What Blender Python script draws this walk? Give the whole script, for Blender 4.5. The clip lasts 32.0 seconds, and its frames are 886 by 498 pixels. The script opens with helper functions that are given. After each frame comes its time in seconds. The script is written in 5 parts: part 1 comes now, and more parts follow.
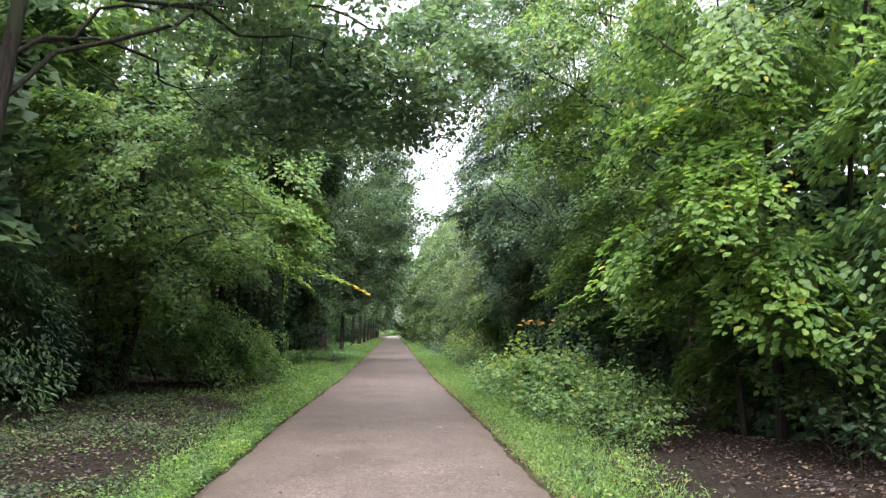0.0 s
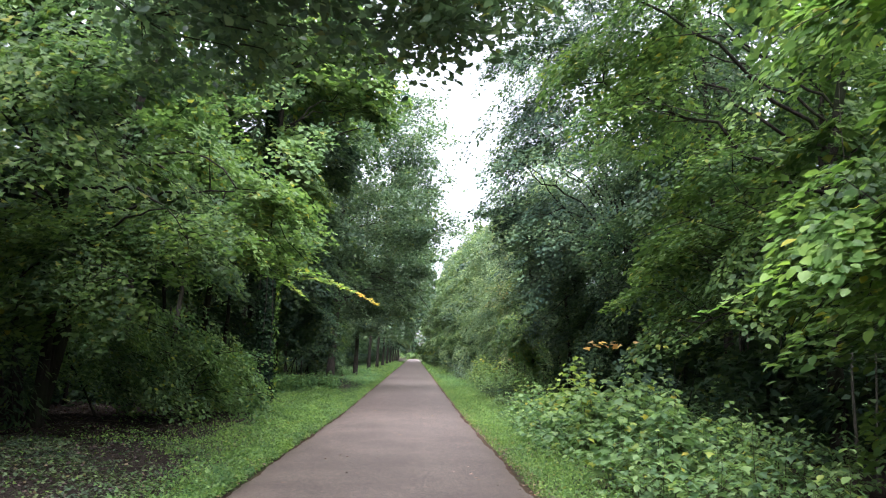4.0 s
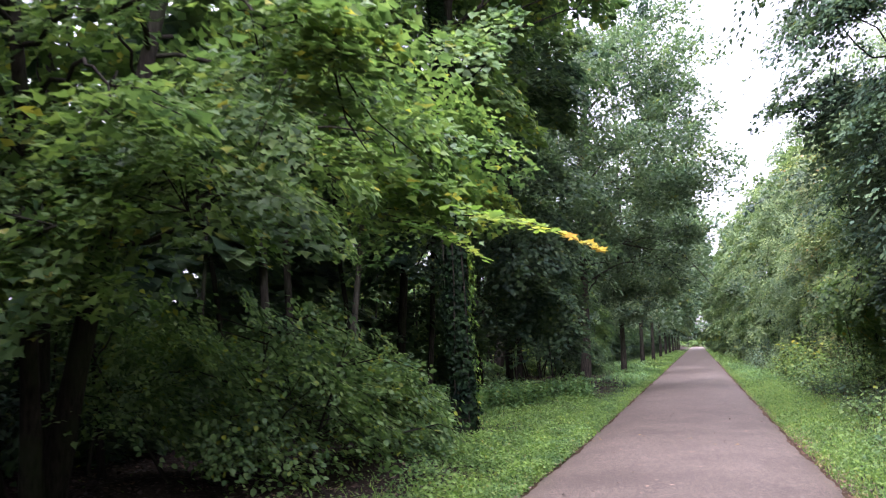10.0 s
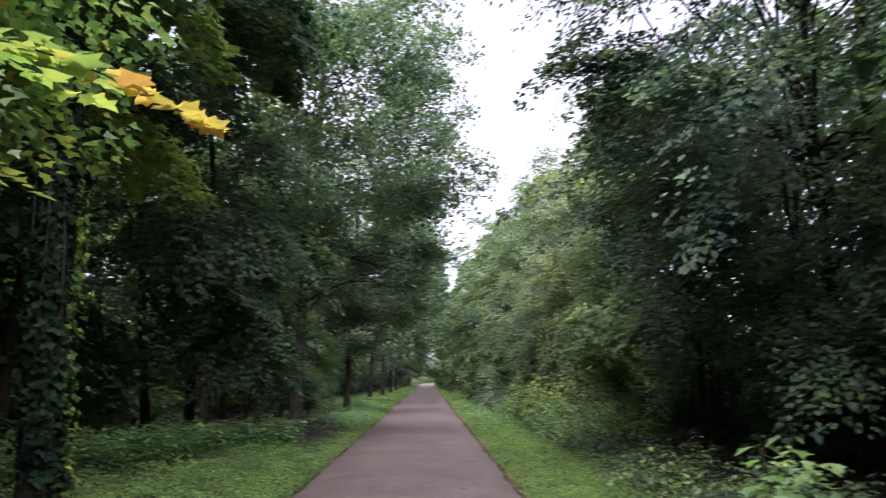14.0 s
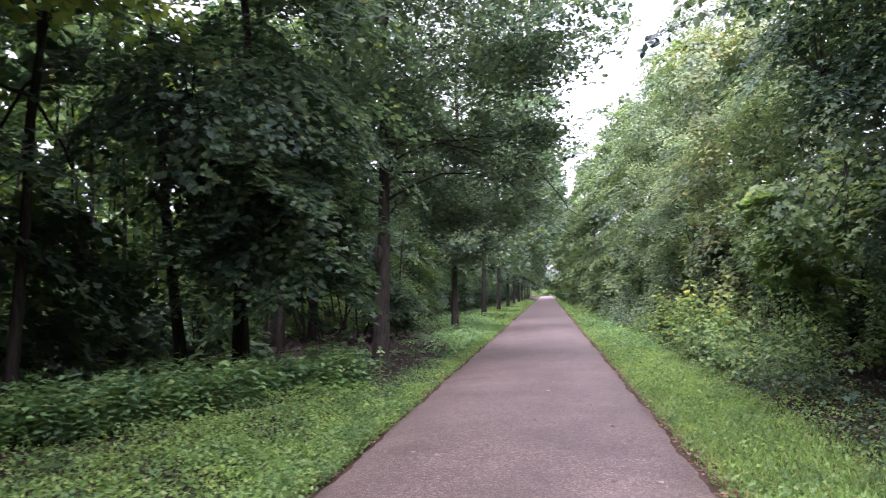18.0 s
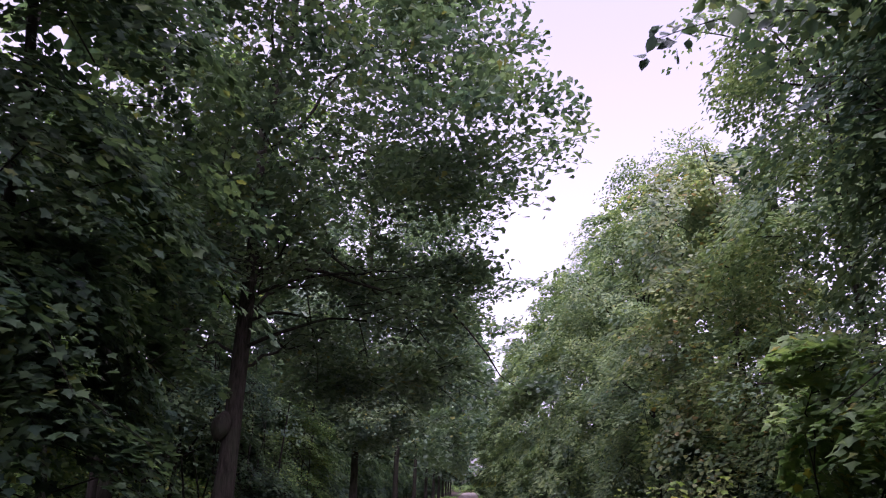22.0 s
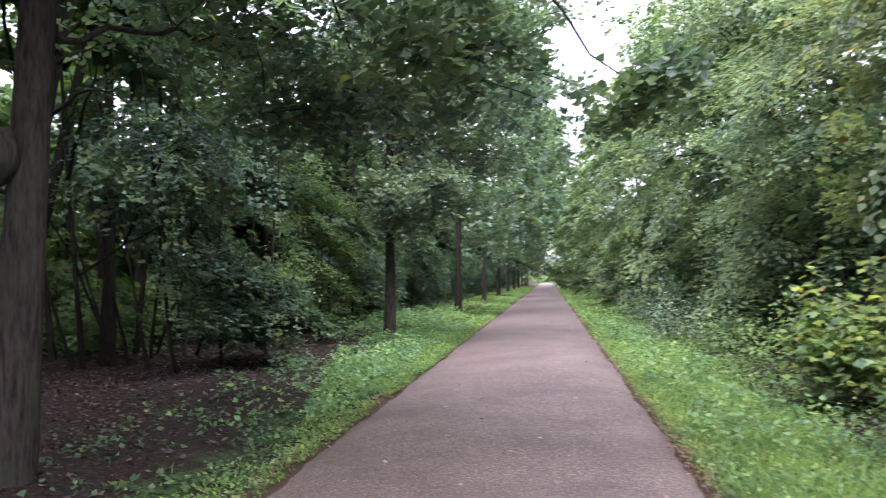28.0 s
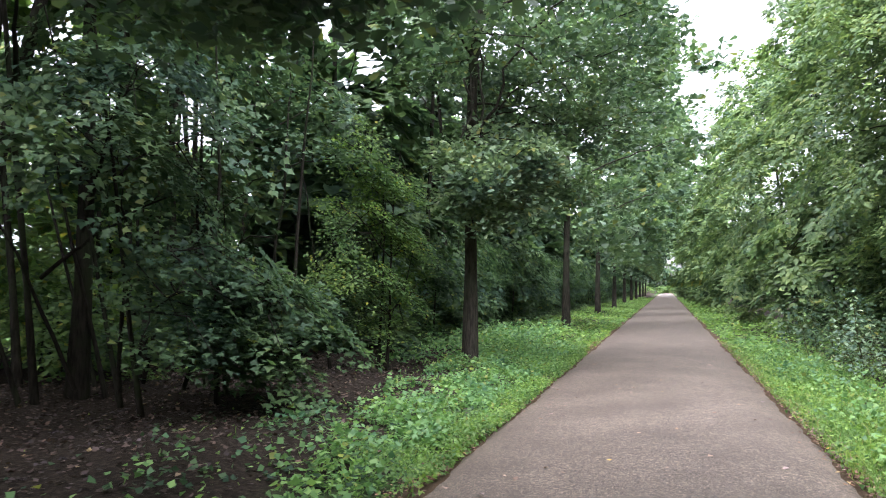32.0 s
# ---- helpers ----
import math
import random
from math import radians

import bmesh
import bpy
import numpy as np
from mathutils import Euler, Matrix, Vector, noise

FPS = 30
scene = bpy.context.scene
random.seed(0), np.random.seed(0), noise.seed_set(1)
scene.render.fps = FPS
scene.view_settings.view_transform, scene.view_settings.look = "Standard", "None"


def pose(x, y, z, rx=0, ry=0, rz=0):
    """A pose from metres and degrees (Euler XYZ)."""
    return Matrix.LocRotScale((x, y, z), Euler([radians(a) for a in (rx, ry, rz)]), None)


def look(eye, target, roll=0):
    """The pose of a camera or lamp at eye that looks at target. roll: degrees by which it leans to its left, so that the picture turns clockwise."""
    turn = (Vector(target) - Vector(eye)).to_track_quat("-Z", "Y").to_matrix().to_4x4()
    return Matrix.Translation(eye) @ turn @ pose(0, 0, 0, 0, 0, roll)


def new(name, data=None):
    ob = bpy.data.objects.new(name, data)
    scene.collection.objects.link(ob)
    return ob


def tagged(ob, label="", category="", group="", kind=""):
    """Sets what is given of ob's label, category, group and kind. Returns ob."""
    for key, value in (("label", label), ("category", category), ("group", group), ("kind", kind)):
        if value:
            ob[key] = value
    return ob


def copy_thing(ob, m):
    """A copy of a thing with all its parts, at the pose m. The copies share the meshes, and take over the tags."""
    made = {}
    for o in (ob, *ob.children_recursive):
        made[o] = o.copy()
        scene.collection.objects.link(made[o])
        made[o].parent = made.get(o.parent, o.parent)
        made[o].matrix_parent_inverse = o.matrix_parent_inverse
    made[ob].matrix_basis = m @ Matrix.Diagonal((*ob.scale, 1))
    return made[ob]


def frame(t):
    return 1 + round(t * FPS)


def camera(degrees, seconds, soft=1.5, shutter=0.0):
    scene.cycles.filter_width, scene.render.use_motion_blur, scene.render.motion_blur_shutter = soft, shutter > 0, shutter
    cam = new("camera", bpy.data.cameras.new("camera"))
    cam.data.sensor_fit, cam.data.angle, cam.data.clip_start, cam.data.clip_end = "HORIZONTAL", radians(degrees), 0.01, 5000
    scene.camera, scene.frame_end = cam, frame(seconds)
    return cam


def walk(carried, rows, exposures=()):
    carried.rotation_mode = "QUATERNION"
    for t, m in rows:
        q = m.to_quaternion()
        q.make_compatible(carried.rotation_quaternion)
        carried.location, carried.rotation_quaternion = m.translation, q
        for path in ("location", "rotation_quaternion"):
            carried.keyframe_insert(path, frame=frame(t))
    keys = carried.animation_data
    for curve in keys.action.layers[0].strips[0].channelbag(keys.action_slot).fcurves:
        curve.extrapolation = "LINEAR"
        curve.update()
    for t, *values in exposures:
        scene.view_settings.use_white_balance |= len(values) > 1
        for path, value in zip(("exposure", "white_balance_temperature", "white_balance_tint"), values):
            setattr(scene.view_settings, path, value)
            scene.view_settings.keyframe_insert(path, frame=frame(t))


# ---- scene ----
cam = camera(57.9, 32.0, soft=1.05, shutter=0.4)
SKY, SUN = 0.058, 2.0
METRES, EYE, TILT, LEAN, TURN = 38.5, 1.5, 0.0, 0.0, -3.5
ROWS = [
    (0.0, 0.0, 0.0, 0.0, -0.02, 5.86, -0.19),
    (0.5, -0.0007, 0.0157, 0.0002, 0.11, 4.25, 0.26),
    (1.0, -0.0018, 0.0309, 0.0004, 0.98, 4.38, 0.26),
    (1.5, -0.0031, 0.0477, 0.0003, 1.38, 4.53, 0.11),
    (2.0, -0.0033, 0.0651, 0.0009, 1.36, 5.08, 0.06),
    (2.5, -0.0038, 0.0797, 0.0008, 1.32, 8.24, -0.52),
    (4.5, -0.0056, 0.1468, -0.0006, 1.52, 6.53, -1.3),
    (5.0, -0.0067, 0.1637, -0.0009, 1.76, 2.08, -0.76),
    (5.5, -0.0087, 0.1798, -0.0006, 2.3, 1.38, -0.32),
    (6.0, -0.0088, 0.1963, -0.0008, 2.94, 0.59, 0.28),
    (6.5, -0.0089, 0.2125, -0.0004, 3.07, 0.92, 0.29),
    (7.0, -0.0094, 0.2293, -0.0003, 3.09, 3.21, -0.21),
    (7.5, -0.0103, 0.2449, 0.0003, 4.4, 4.96, -0.09),
    (8.0, -0.0121, 0.2606, 0.0004, 8.27, 7.63, 1.84),
    (8.5, -0.012, 0.276, 0.0002, 14.69, 10.05, 3.86),
    (9.0, -0.0134, 0.2905, -0.0, 18.21, 10.78, 3.5),
    (9.5, -0.0141, 0.3064, -0.0, 20.24, 10.81, 3.89),
    (10.0, -0.0151, 0.3214, -0.0004, 21.07, 7.53, 3.01),
    (10.5, -0.0157, 0.34, 0.0002, 11.4, 6.29, 2.33),
    (11.0, -0.0158, 0.3572, 0.0003, 4.29, 6.04, 0.59),
    (11.5, -0.0161, 0.3758, -0.0001, -4.28, 5.21, 0.05),
    (12.0, -0.016, 0.3905, 0.0006, -4.85, 4.87, -0.22),
    (12.5, -0.0178, 0.4046, 0.0006, -4.58, 4.83, -0.38),
    (13.0, -0.0185, 0.4194, 0.0003, -4.08, 5.53, -0.16),
    (13.5, -0.0215, 0.4349, 0.0002, -2.39, 8.54, -0.22),
    (14.0, -0.0236, 0.4501, -0.0004, 2.44, 9.14, 0.82),
    (14.5, -0.025, 0.4658, -0.0003, 12.59, 9.74, 2.72),
    (16.5, -0.0266, 0.5251, 0.0005, 31.11, 14.78, 5.4),
    (17.0, -0.0279, 0.5415, 0.0001, 23.52, 11.37, 3.76),
    (17.5, -0.0278, 0.5588, -0.0003, 14.36, 5.37, 3.52),
    (18.0, -0.03, 0.5753, -0.0008, 10.95, 3.28, 2.34),
    (18.5, -0.0306, 0.5915, -0.0008, 7.83, 3.17, 1.97),
    (19.0, -0.0325, 0.6075, -0.0011, 7.07, 2.1, 1.14),
    (19.5, -0.0335, 0.6238, -0.0009, 6.59, 2.05, 0.93),
    (20.0, -0.0344, 0.6403, -0.0007, 6.44, 2.13, 0.73),
    (20.5, -0.035, 0.6577, -0.0003, 6.23, 4.52, 0.68),
    (21.0, -0.0354, 0.6744, -0.0001, 5.71, 9.06, 0.54),
    (21.5, -0.0362, 0.6901, 0.0002, 5.58, 14.39, 0.28),
    (22.0, -0.0364, 0.7048, 0.0002, 5.41, 16.53, 0.2),
    (22.5, -0.038, 0.7203, -0.0001, 5.32, 15.45, 0.03),
    (23.0, -0.0379, 0.7378, -0.0008, 5.22, 9.3, 0.4),
    (23.5, -0.039, 0.7537, -0.0015, 5.42, 5.4, 0.7),
    (24.0, -0.039, 0.7696, -0.0017, 5.42, 2.67, 0.91),
    (24.5, -0.0392, 0.7848, -0.0016, 5.33, 2.06, 0.5),
    (25.0, -0.0394, 0.8013, -0.0015, -1.2, 2.54, 0.24),
    (25.5, -0.0395, 0.8165, -0.0014, -4.77, 2.66, -0.41),
    (27.5, -0.0426, 0.8698, -0.0019, 3.29, 2.46, 1.05),
    (28.0, -0.0447, 0.8837, -0.002, 11.02, 2.26, 1.86),
    (28.5, -0.046, 0.8986, -0.0021, 14.19, 2.76, 3.26),
    (29.0, -0.0475, 0.9122, -0.0023, 17.86, 2.8, 3.3),
    (29.5, -0.0491, 0.9261, -0.002, 19.72, 3.08, 4.11),
    (30.0, -0.0506, 0.9408, -0.0018, 20.62, 2.9, 3.76),
    (30.5, -0.0532, 0.9547, -0.002, 20.45, 2.76, 2.69),
    (31.0, -0.0553, 0.9684, -0.0019, 20.1, 3.02, 1.8),
    (31.5, -0.0579, 0.9822, -0.002, 19.36, 3.1, 1.26),
    (32.0, -0.0587, 0.9963, -0.0023, 19.1, 3.09, 1.16),
]
EXPOSURES = [(0.0, 3.2, 6080, 20), (2.0, 3.42, 5940, 21), (5.0, 3.15, 5790, 20), (6.0, 3.35, 5780, 19), (7.0, 3.1, 5780, 20), (9.0, 3.0, 5790, 29), (10.0, 3.32, 5790, 34), (12.0, 2.9, 5850, 32), (14.0, 2.7, 5800, 34), (17.0, 3.34, 5740, 43), (18.0, 3.38, 5740, 42), (19.0, 3.34, 5840, 40),
             (20.5, 3.15, 5760, 41), (22.0, 2.3, 5750, 53), (23.5, 3.2, 5870, 41), (25.0, 3.3, 5890, 36), (25.6, 3.12, 5890, 35), (27.5, 3.32, 5720, 34), (28.0, 3.5, 5700, 34), (30.0, 3.6, 5860, 30), (32.0, 3.45, 5880, 18)]
walk(cam, [(t, pose(0, 0, EYE, TILT, LEAN, TURN) @ pose(METRES * x, METRES * y, METRES * z, 90 + pitch, roll, yaw)) for t, x, y, z, yaw, pitch, roll in ROWS],
     EXPOSURES)

# ---- light ----
world = bpy.data.worlds.new("overcast_sky")
scene.world = world
world.use_nodes = True
wn = world.node_tree
sky = wn.nodes.new("ShaderNodeTexSky")
sky.sky_type, sky.sun_disc = "NISHITA", False
sky.sun_elevation, sky.sun_rotation = radians(66), radians(180)
sky.dust_density, sky.air_density, sky.ozone_density = 3.0, 1.2, 1.0
grey = wn.nodes.new("ShaderNodeHueSaturation")
grey.inputs["Saturation"].default_value = 0.10
wn.links.new(sky.outputs[0], grey.inputs["Color"])
wn.links.new(grey.outputs[0], wn.nodes["Background"].inputs[0])
wn.nodes["Background"].inputs[1].default_value = SKY
sun = new("sun", bpy.data.lights.new("sun", "SUN"))
sun.data.energy, sun.data.angle, sun.data.color = SUN, radians(80), (1.0, 0.98, 0.96)
sun.matrix_world = look((0, 0, 0), (-0.05, 0.45, -1.0))

# ---- materials ----


def ramp_node(nt, stops):
    r = nt.nodes.new("ShaderNodeValToRGB")
    while len(r.color_ramp.elements) < len(stops):
        r.color_ramp.elements.new(0.5)
    for e, (p, c) in zip(r.color_ramp.elements, stops):
        e.position, e.color = p, (*c, 1)
    return r


def noise_node(nt, scale, detail=3.0, rough=0.55):
    n = nt.nodes.new("ShaderNodeTexNoise")
    n.inputs["Scale"].default_value, n.inputs["Detail"].default_value, n.inputs["Roughness"].default_value = scale, detail, rough
    return n


def coords(nt, node, kind="Object"):
    tc = nt.nodes.new("ShaderNodeTexCoord")
    nt.links.new(tc.outputs[kind], node.inputs["Vector"])


def mix_node(nt, fac, a, b, how="MIX"):
    m = nt.nodes.new("ShaderNodeMix")
    m.data_type, m.blend_type = "RGBA", how
    for sock, v in ((m.inputs[0], fac), (m.inputs[6], a), (m.inputs[7], b)):
        if hasattr(v, "is_linked"):
            nt.links.new(v, sock)
        else:
            sock.default_value = v if isinstance(v, float) else (*v, 1)
    return m.outputs[2]


def material(name):
    m = bpy.data.materials.new(name)
    m.use_nodes = True
    return m, m.node_tree, m.node_tree.nodes["Principled BSDF"]


def bump_node(nt, bsdf, height, strength, distance):
    b = nt.nodes.new("ShaderNodeBump")
    b.inputs["Strength"].default_value, b.inputs["Distance"].default_value = strength, distance
    nt.links.new(height, b.inputs["Height"])
    nt.links.new(b.outputs[0], bsdf.inputs["Normal"])


def leaf_mat(name, dark, mid, light, odd=None, odd_share=0.02, patch=0.8, gloss=0.5, clear=0.46, spec=0.28):
    """Foliage: every leaf its own tone, sprays drifting in colour, light passing through."""
    m, nt, b = material(name)
    dark, mid, light = ([1.20 * c[0], 1.13 * c[1], 1.60 * c[2]] for c in (dark, mid, light))
    geo = nt.nodes.new("ShaderNodeNewGeometry")
    stops = [(0.0, dark), (0.45, mid), (0.97 - odd_share, light)]
    if odd:
        stops += [(1.0 - odd_share, odd)]
    r = ramp_node(nt, stops)
    nt.links.new(geo.outputs["Random Per Island"], r.inputs[0])
    n = noise_node(nt, patch * 1.5, 3.0)
    coords(nt, n)
    drift = ramp_node(nt, [(0.34, (0.60, 0.66, 0.78)), (0.66, (1.34, 1.24, 0.92))])
    nt.links.new(n.outputs[0], drift.inputs[0])
    col = mix_node(nt, 1.0, r.outputs[0], drift.outputs[0], "MULTIPLY")
    nt.links.new(col, b.inputs["Base Color"])
    b.inputs["Roughness"].default_value = gloss
    b.inputs["Specular IOR Level"].default_value = spec
    t = nt.nodes.new("ShaderNodeBsdfTranslucent")
    warm = mix_node(nt, 1.0, col, (1.22, 1.26, 0.84), "MULTIPLY")
    nt.links.new(warm, t.inputs[0])
    mx = nt.nodes.new("ShaderNodeMixShader")
    mx.inputs[0].default_value = clear
    nt.links.new(b.outputs[0], mx.inputs[1])
    nt.links.new(t.outputs[0], mx.inputs[2])
    nt.links.new(mx.outputs[0], nt.nodes["Material Output"].inputs[0])
    return m


def bark_mat(name, a, b_, moss, scale=1.0):
    m, nt, b = material(name)
    n = noise_node(nt, 9 * scale, 6.0, 0.65)
    mp = nt.nodes.new("ShaderNodeMapping")
    mp.inputs["Scale"].default_value = (3.2, 3.2, 0.5)
    tc = nt.nodes.new("ShaderNodeTexCoord")
    nt.links.new(tc.outputs["Object"], mp.inputs[0])
    nt.links.new(mp.outputs[0], n.inputs["Vector"])
    r = ramp_node(nt, [(0.32, a), (0.66, b_)])
    nt.links.new(n.outputs[0], r.inputs[0])
    big = noise_node(nt, 1.6, 3.0)
    nt.links.new(tc.outputs["Object"], big.inputs["Vector"])
    k = ramp_node(nt, [(0.5, (0, 0, 0)), (0.68, (1, 1, 1))])
    nt.links.new(big.outputs[0], k.inputs[0])
    col = mix_node(nt, k.outputs[0], r.outputs[0], moss)
    nt.links.new(col, b.inputs["Base Color"])
    b.inputs["Roughness"].default_value = 0.9
    b.inputs["Specular IOR Level"].default_value = 0.06
    bump_node(nt, b, n.outputs[0], 0.9, 0.03)
    return m


MAPLE = leaf_mat("maple_leaf", (0.046, 0.094, 0.026), (0.082, 0.158, 0.036), (0.130, 0.216, 0.050), (0.26, 0.27, 0.05), 0.012)
BRIGHT = leaf_mat("bright_leaf", (0.064, 0.138, 0.022), (0.100, 0.196, 0.030), (0.145, 0.245, 0.042), (0.30, 0.31, 0.05), 0.015, clear=0.52)
# foliage under the canopy: its shade is put into a lowered leaf tone
DARK = leaf_mat("shaded_leaf", (0.029, 0.057, 0.025), (0.047, 0.090, 0.036), (0.076, 0.129, 0.048), (0.13, 0.16, 0.05), 0.01, spec=0.14)
OAK = leaf_mat("oak_leaf", (0.045, 0.085, 0.036), (0.070, 0.128, 0.052), (0.108, 0.175, 0.076), (0.14, 0.16, 0.05), 0.01, spec=0.5)
OLIVE = leaf_mat("olive_leaf", (0.076, 0.122, 0.042), (0.124, 0.186, 0.058), (0.188, 0.242, 0.080), (0.22, 0.17, 0.06), 0.04)
HEDGE = leaf_mat("hedge_leaf", (0.055, 0.100, 0.037), (0.092, 0.156, 0.054), (0.146, 0.214, 0.075), (0.17, 0.20, 0.07), 0.01, spec=0.2)
# lowered and less translucent, in place of shade from taller crowns
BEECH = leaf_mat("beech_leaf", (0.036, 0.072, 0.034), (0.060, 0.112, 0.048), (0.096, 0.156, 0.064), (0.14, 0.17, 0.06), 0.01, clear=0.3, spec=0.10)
PALE = leaf_mat("pale_leaf", (0.088, 0.150, 0.072), (0.132, 0.212, 0.100), (0.195, 0.280, 0.136), (0.24, 0.24, 0.08), 0.02, spec=0.5)
SHRUB = leaf_mat("shrub_leaf", (0.060, 0.122, 0.036), (0.104, 0.196, 0.054), (0.162, 0.265, 0.078), (0.24, 0.29, 0.05), 0.02, 1.5, clear=0.5, spec=0.3)
SHOOT = leaf_mat("young_shoot_leaf", (0.085, 0.165, 0.046), (0.132, 0.232, 0.062), (0.190, 0.295, 0.082), (0.30, 0.29, 0.06), 0.03, 2.0, clear=0.5)
LIME = leaf_mat("lime_leaf", (0.098, 0.175, 0.030), (0.145, 0.228, 0.038), (0.200, 0.275, 0.050), (0.32, 0.30, 0.05), 0.03, 2.0, clear=0.5)
GOLD = leaf_mat("golden_leaf", (0.24, 0.24, 0.03), (0.33, 0.28, 0.04), (0.40, 0.31, 0.06), (0.38, 0.22, 0.06), 0.1, 3.0)
RUST = leaf_mat("rusty_leaf", (0.26, 0.17, 0.05), (0.36, 0.24, 0.07), (0.42, 0.30, 0.09), None, 0.02, 3.0)
COVER = leaf_mat("ground_cover_leaf", (0.058, 0.126, 0.026), (0.098, 0.190, 0.038), (0.152, 0.255, 0.056), (0.20, 0.22, 0.07), 0.008, 1.3)
NETTLE = leaf_mat("nettle_leaf", (0.058, 0.132, 0.040), (0.100, 0.210, 0.062), (0.160, 0.285, 0.086), (0.20, 0.24, 0.07), 0.02, 1.3)
GRASS = leaf_mat("grass_blade", (0.085, 0.165, 0.032), (0.130, 0.240, 0.044), (0.185, 0.300, 0.062), (0.28, 0.27, 0.11), 0.04, 1.1)
# near-black base: the self-shade among the ivy leaves is put into the colour
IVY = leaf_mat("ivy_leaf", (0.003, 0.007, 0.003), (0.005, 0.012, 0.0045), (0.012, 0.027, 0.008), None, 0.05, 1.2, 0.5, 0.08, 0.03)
EDGE = leaf_mat("path_edge_leaf", (0.060, 0.036, 0.020), (0.115, 0.068, 0.036), (0.190, 0.122, 0.066), (0.28, 0.22, 0.14), 0.05, 2.0, 0.7, 0.1)
WILT = leaf_mat("dull_cover_leaf", (0.030, 0.044, 0.018), (0.048, 0.080, 0.025), (0.076, 0.116, 0.038), (0.11, 0.09, 0.05), 0.05, 1.6, 0.6, 0.3)
CHIPS = leaf_mat("dry_litter_leaf", (0.036, 0.026, 0.015), (0.066, 0.047, 0.028), (0.110, 0.082, 0.048), (0.20, 0.16, 0.09), 0.06, 2.0, 0.7, 0.1)
DRY = leaf_mat("dry_leaf", (0.10, 0.075, 0.05), (0.19, 0.15, 0.10), (0.30, 0.25, 0.17), (0.34, 0.24, 0.08), 0.06, 2.0, 0.7, 0.1)
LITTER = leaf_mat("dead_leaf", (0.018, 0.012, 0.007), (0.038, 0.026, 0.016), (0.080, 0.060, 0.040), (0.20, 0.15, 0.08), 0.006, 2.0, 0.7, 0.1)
BARK = bark_mat("bark", (0.010, 0.009, 0.007), (0.036, 0.031, 0.025), (0.028, 0.034, 0.018))
OAK_BARK = bark_mat("oak_bark", (0.013, 0.011, 0.009), (0.056, 0.049, 0.039), (0.040, 0.046, 0.028))
BARK_GREY = bark_mat("grey_bark", (0.045, 0.040, 0.032), (0.130, 0.118, 0.098), (0.075, 0.085, 0.050))
TWIG = bark_mat("twig_bark", (0.012, 0.010, 0.008), (0.032, 0.027, 0.021), (0.025, 0.028, 0.018), 2.0)


def asphalt_mat():
    m, nt, b = material("asphalt")
    fine = noise_node(nt, 80, 2.0, 0.8)
    coords(nt, fine)
    r = ramp_node(nt, [(0.38, (0.024, 0.018, 0.017)), (0.50, (0.088, 0.068, 0.052)), (0.62, (0.212, 0.170, 0.134))])
    nt.links.new(fine.outputs[0], r.inputs[0])
    stones = noise_node(nt, 58, 1.0, 0.5)
    coords(nt, stones)
    chip = ramp_node(nt, [(0.61, (0, 0, 0)), (0.67, (0.8, 0.8, 0.8))])
    nt.links.new(stones.outputs[0], chip.inputs[0])
    grain = mix_node(nt, chip.outputs[0], r.outputs[0], (0.27, 0.235, 0.20))
    mott = noise_node(nt, 26, 3.0, 0.75)
    coords(nt, mott)
    mo = ramp_node(nt, [(0.36, (0.58, 0.56, 0.55)), (0.52, (1.0, 0.99, 0.98)), (0.66, (1.42, 1.38, 1.34))])
    nt.links.new(mott.outputs[0], mo.inputs[0])
    grain = mix_node(nt, 1.0, grain, mo.outputs[0], "MULTIPLY")
    big = noise_node(nt, 0.9, 5.0, 0.6)
    coords(nt, big)
    s = ramp_node(nt, [(0.34, (0.54, 0.505, 0.48)), (0.66, (0.90, 0.875, 0.85))])
    nt.links.new(big.outputs[0], s.inputs[0])
    col = mix_node(nt, 1.0, grain, s.outputs[0], "MULTIPLY")
    # soil and moss washed in along both edges
    tc = nt.nodes.new("ShaderNodeTexCoord")
    sep = nt.nodes.new("ShaderNodeSeparateXYZ")
    nt.links.new(tc.outputs["Object"], sep.inputs[0])
    off = nt.nodes.new("ShaderNodeMath")
    off.operation = "ABSOLUTE"
    nt.links.new(sep.outputs[0], off.inputs[0])
    edge = noise_node(nt, 3.0, 4.0)
    coords(nt, edge)
    add = nt.nodes.new("ShaderNodeMath")
    add.operation = "MULTIPLY_ADD"
    nt.links.new(edge.outputs[0], add.inputs[0])
    add.inputs[1].default_value = 0.45
    nt.links.new(off.outputs[0], add.inputs[2])
    k = ramp_node(nt, [(0.0, (0, 0, 0)), (1.0, (0.75, 0.75, 0.75))])
    mr = nt.nodes.new("ShaderNodeMapRange")
    mr.inputs["From Min"].default_value, mr.inputs["From Max"].default_value = 1.58, 1.98
    nt.links.new(add.outputs[0], mr.inputs[0])
    nt.links.new(mr.outputs[0], k.inputs[0])
    col = mix_node(nt, k.outputs[0], col, (0.070, 0.050, 0.034))
    nt.links.new(col, b.inputs["Base Color"])
    b.inputs["Roughness"].default_value = 0.62
    b.inputs["Specular IOR Level"].default_value = 0.45
    bump_node(nt, b, fine.outputs[0], 0.7, 0.006)
    return m


